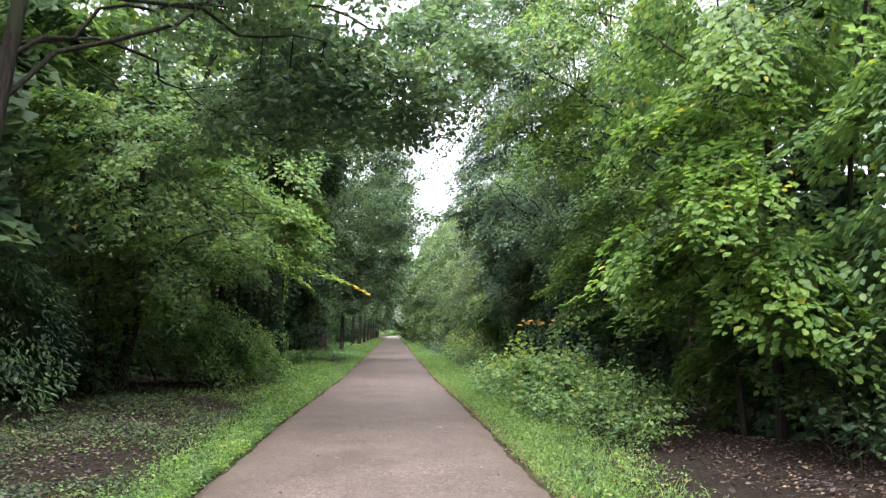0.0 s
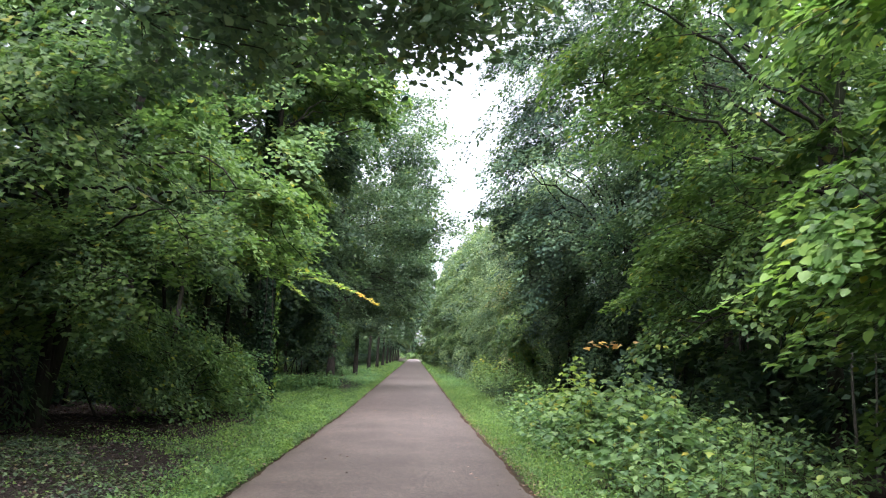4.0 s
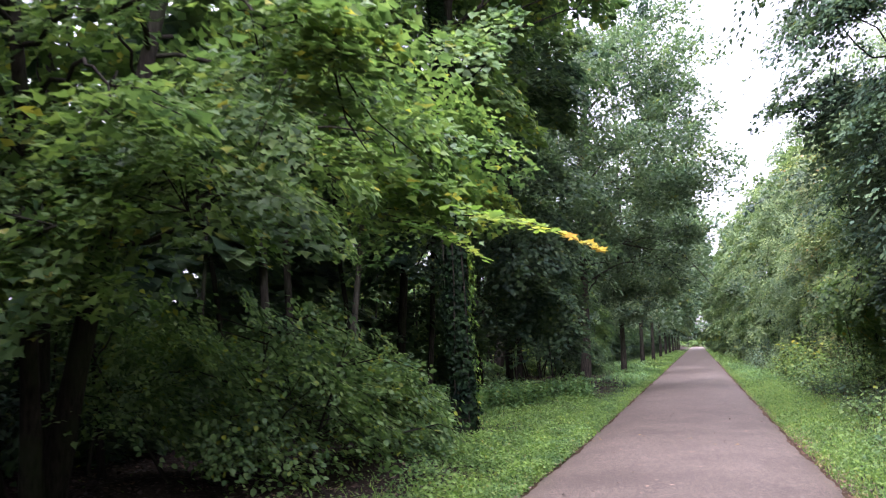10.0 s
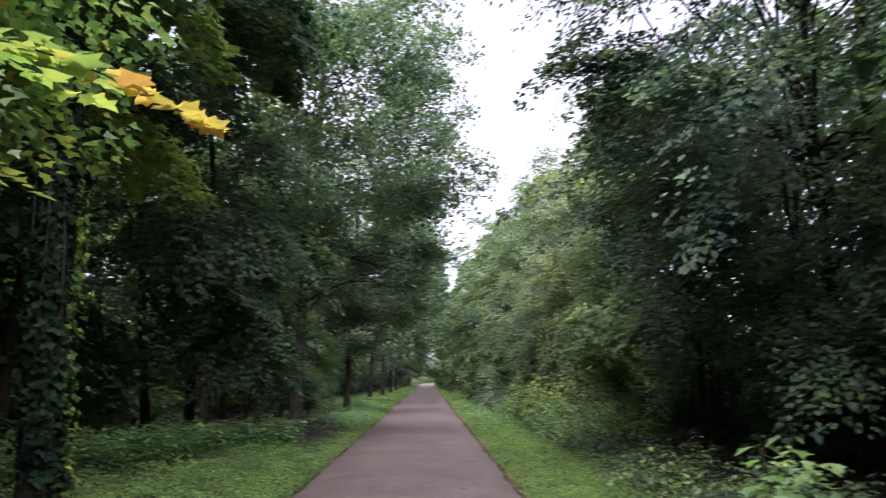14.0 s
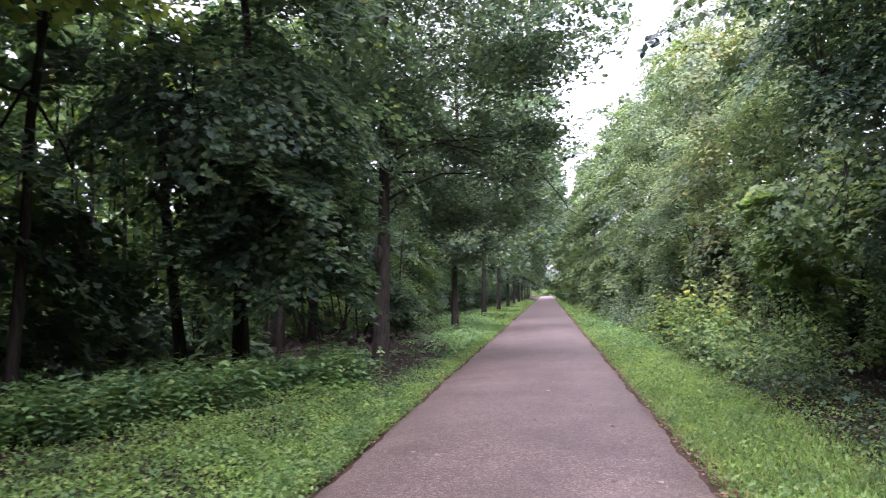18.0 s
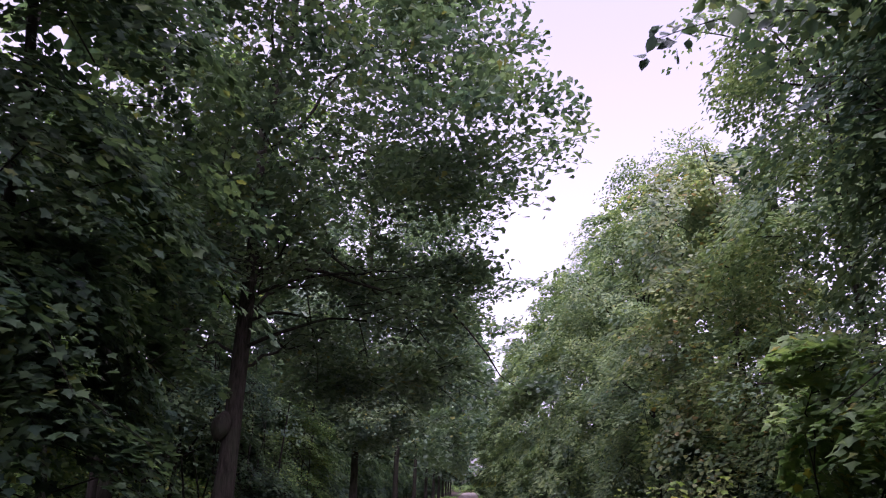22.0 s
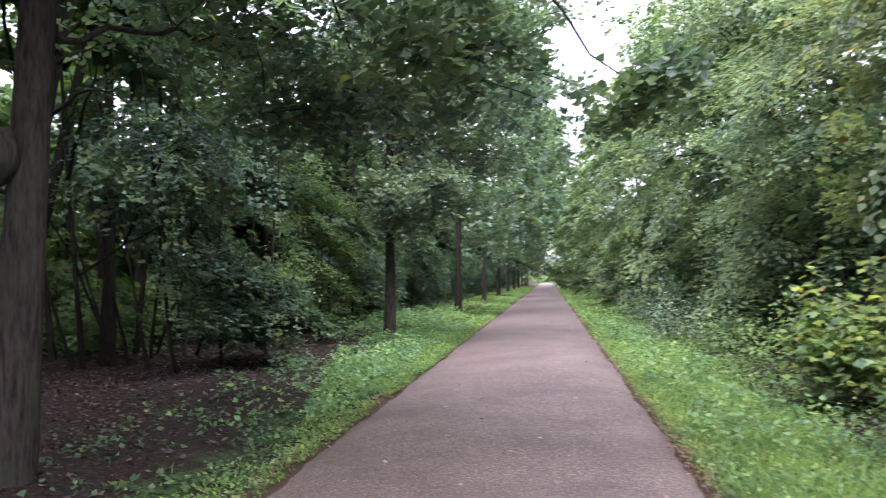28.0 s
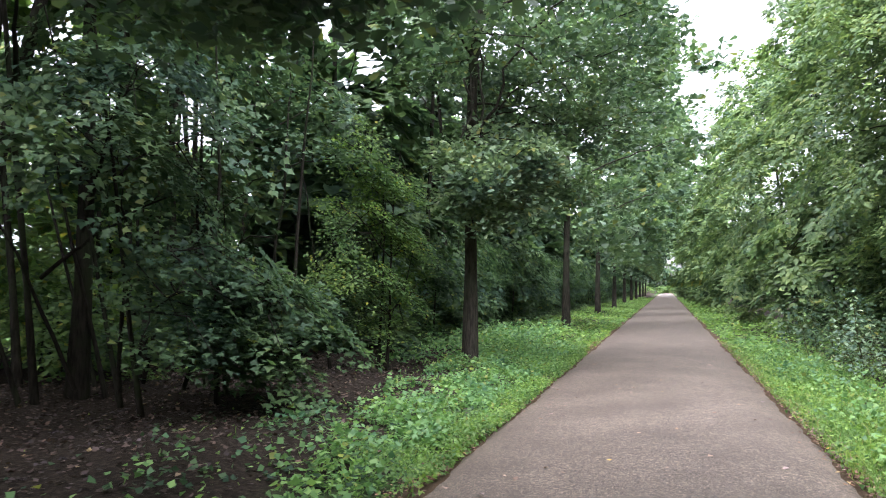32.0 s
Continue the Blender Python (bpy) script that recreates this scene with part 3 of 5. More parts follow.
# unseen oak behind the start, added so its crown shades the first ground
grow("oak_tree", (-4.6, -4.4), [(0, 0, 14, 0.16, 0.6, 0.6)], [(-2.2, -0.5, 10.0, 4.4, 6.0, 2.6, 300), (1.2, 2.6, 10.8, 3.2, 4.4, 1.8, 150)], "oak", 0.12, OAK, OAKLABEL,
     group=OAKS, bark=OAK_BARK, tilt=0.6, thick=0.16, seed=17, coarse=1.7, limbs=6, fine=False)
# blob at z 11: extra upper crown, added to shade the foliage below
grow("maple_tree", (-6.5, 19.4), [(0, 0, 11, 0.14, 2.6, 0.2), (-0.5, 0.4, 10, 0.11, -0.6, 0.8), (0.3, -0.5, 10.5, 0.10, 1.2, -1.4), (-0.3, -0.3, 9, 0.09, -1.4, -1.0)],
     [(-4.9, 19.2, 6.4, 3.1, 4.4, 3.6, 170), (-5.8, 19.2, 11.0, 3.6, 4.8, 1.5, 80), (-3.0, 17.6, 3.5, 1.2, 2.0, 0.9, 34), (-5.0, 15.0, 4.4, 2.0, 1.8, 2.2, 56), (-6.2, 17.4, 2.6, 1.6, 1.6, 1.2, 28), (-3.8, 22.7, 4.3, 1.7, 1.8, 1.2, 36), (-6.9, 15.6, 6.6, 2.2, 2.6, 3.0, 45), (-5.1, 17.0, 2.3, 1.1, 1.2, 0.6, 34), (-4.5, 18.8, 3.1, 1.4, 1.6, 0.7, 50), (-6.4, 18.6, 3.0, 1.2, 1.4, 0.8, 34)],
     "maple", 0.105, MAPLE, "leaning maple with several dark stems and yellow-green crown", seed=2, limbs=8,
     extra=[((-2.8, 21.5, 3.7, 0.8, 1.6, 0.3, 18), BRIGHT), ((-2.0, 19.4, 3.5, 0.7, 1.2, 0.35, 8), MAPLE)])
grow("bush", (-5.2, 21.3), [(dx, dy, 1.7, 0.025, dx, dy) for dx, dy in ((-0.6, -0.7), (0.4, -0.5), (0.2, 0.8), (-0.4, 0.5), (0.6, 0.2))],
     [(-4.75, 21.0, 1.15, 1.4, 1.8, 1.05, 120), (-3.75, 22.5, 0.85, 0.8, 1.2, 0.75, 50), (-6.4, 20.7, 1.2, 1.2, 1.3, 1.1, 60)], "ovate", 0.08, SHRUB,
     "dense rounded green bush under the maple", "bush", seed=3, spray=0.8, limbs=4, tilt=0.4, thick=0.12)
grow("dark_bush", (-7.3, 13.6), [(dx, dy, 2.4, 0.03, dx, dy) for dx, dy in ((-0.6, -0.7), (0.4, -0.5), (0.2, 0.8), (-0.4, 0.5))],
     [(-7.0, 13.6, 1.5, 1.8, 2.6, 1.6, 150), (-6.4, 16.6, 0.9, 1.2, 1.4, 0.9, 50)], "narrow", 0.11, DARK, "dark green feathery bush under tall trees", "bush", seed=13, spray=1.0, droop=0.5)
grow("ivy_covered_tree", (-3.66, 25.5), [(0, 0, 14, 0.15, -0.2, 0.4)], [(-4.8, 26.4, 8.6, 3.2, 4.0, 3.8, 150), (-5.4, 27.6, 5.6, 2.2, 2.4, 1.4, 40), (-3.5, 27.4, 11.0, 2.2, 3.0, 2.4, 80), (-3.2, 29.8, 10.8, 1.9, 3.0, 2.2, 90)],
     "maple", 0.12, MAPLE, "tall tree with trunk wrapped in dark ivy", seed=4, limbs=6, extra=[((-4.2, 28.9, 4.9, 0.9, 0.9, 0.35, 9), LIME), ((-1.6, 26.4, 9.2, 1.3, 2.2, 1.5, 64), MAPLE)])
grow("leaning_tree", (-6.9, 27.7), [(0, 0, 9.5, 0.085, 1.5, 0.3)], [(-5.4, 28.2, 8.8, 1.4, 1.6, 1.2, 34)], "maple", 0.11, MAPLE,
     "leaning tree with smooth pale grey trunk", bark=BARK_GREY, seed=51, limbs=3, fine=False)
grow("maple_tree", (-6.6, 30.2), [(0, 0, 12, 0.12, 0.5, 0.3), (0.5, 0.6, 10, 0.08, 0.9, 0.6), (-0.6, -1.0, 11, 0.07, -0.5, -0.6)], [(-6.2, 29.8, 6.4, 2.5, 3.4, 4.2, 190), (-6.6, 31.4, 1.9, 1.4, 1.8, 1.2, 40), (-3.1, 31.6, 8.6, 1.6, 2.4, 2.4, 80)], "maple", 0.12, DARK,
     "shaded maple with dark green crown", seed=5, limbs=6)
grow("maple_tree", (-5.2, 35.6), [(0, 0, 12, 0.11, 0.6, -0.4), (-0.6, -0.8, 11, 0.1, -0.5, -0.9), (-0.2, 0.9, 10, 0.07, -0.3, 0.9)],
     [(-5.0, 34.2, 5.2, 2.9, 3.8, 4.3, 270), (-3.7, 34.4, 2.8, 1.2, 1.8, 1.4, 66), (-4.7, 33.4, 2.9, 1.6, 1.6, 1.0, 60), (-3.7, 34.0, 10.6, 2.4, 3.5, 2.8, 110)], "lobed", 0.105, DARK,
     "dense maple with shaded dark green leaves hanging to the ground", seed=6, droop=0.35, limbs=6)
grow("oak_tree", (-3.48, 39.3), [(0, 0, 15, 0.158, 1.1, 0.2)], [(-2.7, 39.6, 8.6, 3.7, 4.6, 4.6, 350), (-3.5, 38.5, 4.9, 1.5, 1.4, 1.5, 50), (0.1, 39.6, 8.0, 2.0, 2.8, 2.9, 120), (-2.6, 42.5, 4.8, 2.2, 2.2, 1.4, 36), (-0.9, 41.4, 5.0, 2.0, 1.8, 1.5, 36), (-0.9, 39.4, 11.2, 2.2, 3.0, 2.0, 80)],
     "oak", 0.12, OAK, OAKLABEL, group=OAKS, bark=OAK_BARK, tilt=0.6, thick=0.16, seed=7, limbs=3, extra=[((-0.6, 41.2, 3.3, 0.9, 1.2, 0.5, 14), OAK), ((1.0, 41.1, 2.85, 0.5, 0.4, 0.25, 7), OAK), ((-2.0, 42.4, 3.3, 1.3, 1.2, 0.6, 24), OAK)])
grow("forked_tree", (-7.9, 44.7), [(0, 0, 14, 0.17, 3.3, 0.4), (-0.4, 1.3, 13, 0.12, 2.5, 0.6), (0.5, 2.6, 12, 0.13, 0.6, 0.4)], [(-6.0, 44.8, 9.4, 3.4, 4.0, 2.8, 120)],
     "maple", 0.11, MAPLE, "slender dark trunks leaning apart under a thin crown", seed=8, limbs=8)
grow("tall_bush", (-5.6, 48.0), [(dx, dy, 5.6, 0.032, dx * 0.7, dy * 0.7) for dx, dy in ((-0.8, -1.1), (0.4, -0.9), (0.2, 0.8), (-0.5, 0.3), (0.8, 0.1), (0.1, -0.2), (-1.4, -0.6), (-1.1, 0.9), (-1.8, -1.6), (-2.2, 0.2), (0.0, -1.8))],
     [(-6.1, 47.9, 4.0, 2.1, 3.0, 2.1, 110), (-4.9, 45.6, 3.4, 1.1, 1.4, 0.9, 26)], "maple", 0.085, BEECH,
     "tall shady thicket with many thin bare stems", "bush", seed=9, limbs=14, extra=[((-4.8, 46.6, 1.3, 1.1, 1.6, 1.0, 50), DARK), ((-4.2, 46.9, 0.9, 0.8, 1.4, 0.7, 40), DARK)])
grow("hazel_bush", (-4.9, 51.3), [(dx, dy, 4.0, 0.03, dx * 0.9, dy * 0.9) for dx, dy in ((-0.5, -0.3), (0.3, 0.2), (0.0, 0.6))], [(-4.6, 51.0, 2.4, 1.0, 1.2, 1.9, 110)], "ovate", 0.062, MAPLE,
     "light green hazel at the edge of the thicket", "bush", seed=14, spray=0.9)
grow("oak_tree", (-3.35, 52.4), [(0, 0, 15, 0.125, 0.3, 0.3)], [(-2.4, 52.8, 8.6, 3.9, 4.8, 4.8, 340), (-0.8, 53.2, 10.0, 1.6, 3.4, 3.0, 60), (-2.2, 54.6, 4.4, 1.8, 2.4, 1.2, 60)], "oak", 0.12, OAK, OAKLABEL, group=OAKS, bark=OAK_BARK, tilt=0.6, thick=0.16, seed=10, limbs=6,
     extra=[((-2.6, 51.4, 3.2, 1.2, 0.9, 0.8, 80), PALE)])
far_oak = grow("oak_tree", (-3.4, 67.0), [(0, 0, 14, 0.135, 0.4, 0.0)], [(-2.1, 67.0, 8.6, 4.2, 6.6, 5.4, 400), (-2.8, 66.0, 3.8, 2.0, 4.0, 1.6, 90), (-1.2, 67.5, 11.3, 2.0, 6.0, 3.0, 150)], "oak", 0.12, OAK, OAKLABEL,
     group=OAKS, bark=OAK_BARK, tilt=0.6, thick=0.16, seed=11, coarse=2.1, limbs=5, fine=False)
copy_thing(far_oak, pose(-3.4, 80.5, 0.1, 0, 0, -7))
farther_oak = grow("oak_tree", (-3.4, 94.0), [(0, 0, 14, 0.135, 0.4, 0.0)], [(-2.1, 94.0, 8.6, 4.2, 6.6, 5.4, 420), (-2.8, 93.0, 3.8, 2.0, 4.0, 1.6, 90), (0.0, 94.5, 11.3, 2.5, 6.0, 3.0, 190)], "oak", 0.12, OAK, OAKLABEL,
     group=OAKS, bark=OAK_BARK, tilt=0.6, thick=0.16, seed=16, coarse=3.4, limbs=4, fine=False)
for y in (107.5, 121.0, 134.5, 148.0, 162.0, 176.0):
    copy_thing(farther_oak, pose(-3.4, y, 0.1, 0, 0, 8 * math.sin(y)))
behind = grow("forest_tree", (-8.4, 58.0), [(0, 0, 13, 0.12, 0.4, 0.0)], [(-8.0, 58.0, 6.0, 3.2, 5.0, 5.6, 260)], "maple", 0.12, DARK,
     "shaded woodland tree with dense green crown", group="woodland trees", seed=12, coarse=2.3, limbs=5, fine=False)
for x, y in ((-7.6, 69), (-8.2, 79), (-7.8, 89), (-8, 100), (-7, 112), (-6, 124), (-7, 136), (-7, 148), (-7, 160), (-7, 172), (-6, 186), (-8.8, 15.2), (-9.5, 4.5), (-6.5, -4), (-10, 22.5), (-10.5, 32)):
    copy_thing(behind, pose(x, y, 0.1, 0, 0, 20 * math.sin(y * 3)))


# ---- trees beside the path, east side ----
grow("lime_tree", (5.3, 10.8), [(0, 0, 11, 0.075, -0.2, 0.3), (0.5, -0.7, 9, 0.05, 0.6, -0.4), (-0.3, 0.5, 8, 0.045, -0.5, 0.4)],
     [(5.4, 11.3, 6.6, 2.3, 3.0, 3.4, 115), (5.0, 13.2, 2.6, 1.2, 1.6, 1.6, 55), (5.9, 10.0, 1.6, 0.9, 1.2, 1.2, 40), (6.5, 12.8, 2.2, 0.9, 1.2, 1.2, 40)], "ovate", 0.115, MAPLE,
     "young lime tree with bright green leaves hanging low", seed=20, droop=0.4, limbs=6,
     extra=[((3.5, 10.9, 2.5, 0.6, 0.7, 0.5, 18), BRIGHT), ((3.7, 9.6, 3.4, 0.7, 0.9, 0.45, 18), BRIGHT), ((4.2, 10.2, 4.6, 1.2, 1.6, 1.2, 36), BRIGHT), ((5.0, 11.4, 2.2, 1.0, 1.4, 1.1, 50), MAPLE), ((5.6, 11.9, 1.0, 0.9, 1.3, 0.7, 40), MAPLE), ((4.7, 9.2, 2.1, 0.6, 0.9, 0.6, 26), BRIGHT)])
grow("tall_shrub", (6.3, 8.4), [(dx, dy, 4.5, 0.025, dx * 1.4, dy) for dx, dy in ((-0.4, -0.3), (0.3, 0.2), (0.0, 0.5), (-0.2, 0.1), (0.4, -0.4))],
     [(6.2, 8.6, 3.4, 1.5, 1.6, 2.2, 110), (5.2, 8.9, 1.9, 0.8, 1.0, 0.9, 34)], "ovate", 0.12, SHRUB, "tall shrub of many thin stems with broad leaves", "shrub", seed=31)
grow("hornbeam", (6.2, 16.4), [(0, 0, 12, 0.12, -0.4, 0.2), (0.3, 0.7, 10, 0.08, 0.2, 0.6)], [(5.4, 16.8, 6.2, 2.7, 3.6, 4.6, 240), (4.7, 17.4, 2.9, 1.1, 2.4, 1.6, 80), (2.9, 16.5, 7.0, 1.5, 2.4, 1.9, 80)],
     "ovate", 0.095, MAPLE, "leafy hornbeam growing down to the shrubs", seed=21)
# high second blob: unseen canopy added to shade the beech beyond
grow("hornbeam", (7.0, 22.2), [(0, 0, 12, 0.12, -0.4, 0.2)], [(6.3, 22.2, 6.2, 2.5, 3.6, 4.8, 220), (5.2, 24.2, 12.6, 2.8, 3.6, 1.8, 80)], "ovate", 0.095, DARK, "shaded hornbeam behind low shrubs", seed=22, fine=False)
# z 12 blob added to shade what hangs below; low blobs are toned darker
grow("beech_tree", (8.4, 31.5), [(0, 0, 14, 0.19, -0.1, 0.2), (-1.2, -0.7, 13, 0.13, -0.3, 0.2)],
     [(4.4, 28.0, 12.0, 3.0, 4.4, 2.4, 170), (5.7, 28.3, 2.6, 1.4, 2.8, 1.3, 90), (5.2, 30.6, 3.2, 1.3, 2.0, 1.3, 60), (7.4, 26.6, 3.4, 1.6, 2.2, 2.0, 70), (7.4, 29.0, 10.4, 2.6, 3.4, 2.6, 120), (9.2, 25.0, 6.4, 1.7, 2.2, 3.4, 90)], "ovate", 0.10, DARK,
     "broad beech with dark trunks and layered branches", seed=23, limbs=5, extra=[((4.2, 27.4, 7.0, 2.2, 4.0, 4.4, 260), BEECH), ((6.4, 29.2, 1.6, 1.4, 2.4, 1.0, 50), DARK), ((3.5, 28.2, 9.4, 2.0, 3.0, 2.3, 100), BEECH), ((2.9, 27.8, 6.4, 1.2, 2.2, 1.7, 70), BEECH)])
grow("field_maple", (5.7, 33.6), [(0, 0, 8, 0.09, -0.2, 0.2), (0.4, 0.8, 7.5, 0.06, 0.2, 0.4)], [(5.1, 33.6, 4.8, 2.1, 3.0, 4.0, 240)],
     "maple", 0.095, BEECH, "small field maple with dark green foliage", seed=24, extra=[((3.6, 32.4, 2.3, 0.8, 1.3, 0.5, 30), MAPLE)])
grow("maple_sapling", (4.2, 36.6), [(0, 0, 3.6, 0.016, -0.1, 0.1), (0.2, 0.2, 3.2, 0.012, 0.2, 0.3)], [(4.4, 36.3, 2.0, 0.6, 0.8, 1.2, 32), (3.9, 35.6, 2.6, 0.5, 0.7, 0.5, 9)], "lobed", 0.12, SHOOT,
     "slim maple sapling with large bright leaves", "sapling", seed=25, limbs=4)
grow("hazel", (6.3, 39.4), [(0, 0, 9, 0.08, -0.2, 0.2)], [(5.8, 39.2, 4.4, 2.0, 2.8, 4.2, 230), (7.6, 41.0, 8.6, 2.0, 3.2, 3.2, 90), (6.2, 39.6, 9.4, 1.8, 2.6, 1.9, 90)], "ovate", 0.09, HEDGE, "tall hazel in dense leaf", seed=26, fine=False)
grow("field_maple", (6.2, 44.2), [(0, 0, 9, 0.09, -0.4, 0.2)], [(5.5, 43.8, 4.8, 2.0, 2.8, 4.6, 260)], "maple", 0.09, OLIVE, "field maple with leaves turning olive and brown", seed=27, fine=False)
grow("dogwood", (5.4, 49.6), [(0, 0, 7, 0.07, -0.3, 0.2)], [(5.0, 49.4, 3.8, 1.9, 3.2, 3.8, 260), (6.6, 50.2, 8.6, 2.4, 4.0, 3.6, 170)], "ovate", 0.09, HEDGE, "big dogwood with grey-green leaves", seed=28, fine=False)
grow("hornbeam", (6.0, 56.4), [(0, 0, 11, 0.1, -0.4, 0.2)], [(5.2, 56.2, 5.0, 2.2, 3.8, 5.2, 470), (6.6, 58.6, 9.6, 2.6, 4.2, 4.0, 200), (4.3, 57.0, 8.2, 1.5, 3.0, 2.2, 60)], "ovate", 0.082, HEDGE, "leafy hornbeam growing down to the verge", seed=29, coarse=1.3, fine=False)
far_right = grow("hornbeam", (7.0, 63.0), [(0, 0, 12, 0.12, -0.4, 0.2)], [(5.9, 63, 7.0, 3.0, 5.2, 6.6, 540), (3.9, 63, 2.4, 1.2, 4.6, 2.4, 180), (4.4, 63, 9.6, 1.8, 4.5, 2.8, 90)], "ovate", 0.10, HEDGE,
     "tall hornbeam hedge tree in full leaf", group="hedge trees", seed=30, coarse=1.8, limbs=5, fine=False)
for x, y in ((6.6, 72), (6.2, 82), (8.8, 61), (8.6, 70), (8.8, 52.5)):
    copy_thing(far_right, pose(x, y, 0, 0, 0, 25 * math.sin(y * 2)))

farther_right = grow("hornbeam", (6.0, 92.0), [(0, 0, 12, 0.12, -0.4, 0.2)], [(4.9, 92, 7.0, 3.0, 5.2, 6.6, 500), (3.0, 92, 2.4, 1.2, 4.6, 2.4, 190)], "ovate", 0.10, HEDGE,
     "tall hornbeam hedge tree in full leaf", group="hedge trees", seed=32, coarse=3.5, limbs=4, fine=False)
for x, y in ((10.8, 2), (8.5, -6), (15, 12), (6.0, 102), (5.7, 113), (5.6, 124), (5.4, 136), (5.4, 147), (5.4, 158), (5.4, 169), (5.6, 181)):
    copy_thing(farther_right, pose(x, y, 0, 0, 0, 25 * math.sin(y * 2)))

shade = grow("hornbeam", (9.0, 27.6), [(0, 0, 12, 0.11, -0.3, 0.2)], [(8.6, 27.6, 6.2, 2.4, 3.6, 5.2, 300)], "ovate", 0.10, DARK, "hornbeam toned dark for shade behind the edge trees", group="hedge trees", seed=33, coarse=1.6, limbs=4, fine=False)
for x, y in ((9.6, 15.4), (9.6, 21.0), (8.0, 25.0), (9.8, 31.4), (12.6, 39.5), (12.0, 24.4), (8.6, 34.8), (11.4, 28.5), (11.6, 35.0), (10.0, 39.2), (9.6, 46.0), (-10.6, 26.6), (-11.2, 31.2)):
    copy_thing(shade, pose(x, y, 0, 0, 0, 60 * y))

for k, (x, y) in enumerate(((5.9, 18.8), (6.2, 18.2), (5.6, 14.9), (6.5, 20.6))):
    grow("young_tree", (x, y), [(0, 0, 5.2, 0.022, 0.15 - 0.1 * k, 0.1), (0.35, 0.2, 4.6, 0.016, 0.25, 0.2)], [(x + 0.1, y, 4.6, 0.8, 0.9, 0.8, 14)], "maple", 0.10, MAPLE,
         "slender young tree with thin pale stems", "sapling", "slender young trees", bark=BARK_GREY, seed=45 + k, limbs=2, fine=False)

# ---- shrubs along the east verge ----
SHR = "low shrubs along the verge"
rs = np.random.default_rng(44)
for i, (x, y, h, w, mat, leaf, sz) in enumerate([
        (5.3, 8.3, 1.6, 0.8, DARK, "ovate", 0.10), (3.15, 10.7, 0.8, 0.7, SHRUB, "ovate", 0.08), (3.2, 12.2, 0.9, 0.7, SHRUB, "maple", 0.09), (3.9, 13.4, 1.0, 0.8, SHRUB, "maple", 0.09),
        (3.0, 14.4, 1.1, 0.8, SHRUB, "lobed", 0.10), (2.95, 16.7, 1.55, 0.7, SHRUB, "lobed", 0.11), (3.9, 16.0, 1.1, 0.8, SHRUB, "lobed", 0.10), (3.3, 18.3, 1.2, 0.8, SHRUB, "lobed", 0.11),
        (4.2, 19.0, 1.2, 0.8, SHRUB, "ovate", 0.10), (3.2, 20.5, 1.35, 0.8, LIME, "lobed", 0.11), (4.2, 21.5, 1.2, 0.9, SHRUB, "ovate", 0.10), (3.2, 22.6, 1.15, 0.9, SHRUB, "lobed", 0.11),
        (3.1, 24.3, 0.85, 0.8, SHRUB, "ovate", 0.08), (3.5, 25.4, 0.7, 0.7, DARK, "ovate", 0.08), (3.2, 27.2, 0.7, 0.8, SHRUB, "ovate", 0.07), (3.5, 29.4, 0.8, 0.9, DARK, "ovate", 0.07),
        (3.3, 31.6, 0.8, 0.8, DARK, "ovate", 0.07), (3.5, 33.9, 0.9, 0.9, SHRUB, "ovate", 0.08), (3.7, 36.0, 1.3, 0.9, SHRUB, "ovate", 0.09), (3.4, 38.3, 1.75, 0.55, LIME, "lobed", 0.10),
        (4.4, 38.0, 1.7, 0.9, SHRUB, "ovate", 0.09), (3.33, 42.5, 1.45, 0.5, LIME, "lobed", 0.09), (3.9, 42.8, 1.9, 0.9, OLIVE, "ovate", 0.08), (3.5, 45.4, 1.4, 0.9, SHRUB, "ovate", 0.08),
        (3.5, 48.0, 1.2, 0.9, SHRUB, "ovate", 0.08), (3.4, 51.0, 1.4, 1.0, PALE, "ovate", 0.08), (3.4, 54.0, 1.6, 1.1, DARK, "ovate", 0.09), (3.5, 58.0, 1.6, 1.2, OAK, "ovate", 0.10),
        (4.5, 14.6, 1.2, 0.9, SHRUB, "ovate", 0.10), (4.7, 17.2, 1.3, 0.9, DARK, "maple", 0.11), (4.9, 20.0, 1.4, 0.9, SHRUB, "maple", 0.11), 
        (2.75, 18.9, 0.8, 0.6, SHRUB, "lobed", 0.10), (2.7, 21.7, 0.7, 0.6, SHRUB, "ovate", 0.09), (2.8, 15.5, 0.7, 0.6, SHRUB, "ovate", 0.08),
        (4.4, 35.2, 1.6, 0.9, SHRUB, "ovate", 0.10), (4.5, 40.4, 1.9, 0.9, OLIVE, "ovate", 0.09), (3.2, 40.3, 1.3, 0.7, SHRUB, "maple", 0.10), (3.0, 37.2, 1.0, 0.7, SHRUB, "ovate", 0.09),
        (3.1, 34.9, 0.8, 0.7, SHRUB, "ovate", 0.09), (4.4, 45.0, 1.9, 1.0, DARK, "ovate", 0.09),
        (-4.5, 23.7, 1.1, 0.7, SHRUB, "lobed", 0.10), (-5.3, 24.6, 1.5, 0.8, SHRUB, "lobed", 0.10), (-5.9, 26.0, 1.3, 0.8, DARK, "ovate", 0.10), (6.2, 9.6, 1.2, 0.7, DARK, "ovate", 0.11), (2.55, 13.2, 0.55, 0.5, SHRUB, "ovate", 0.08), (2.5, 17.4, 0.7, 0.5, SHRUB, "lobed", 0.09), (2.5, 20.1, 0.65, 0.5, SHRUB, "lobed", 0.09), (2.55, 23.2, 0.6, 0.5, SHRUB, "ovate", 0.08)]):
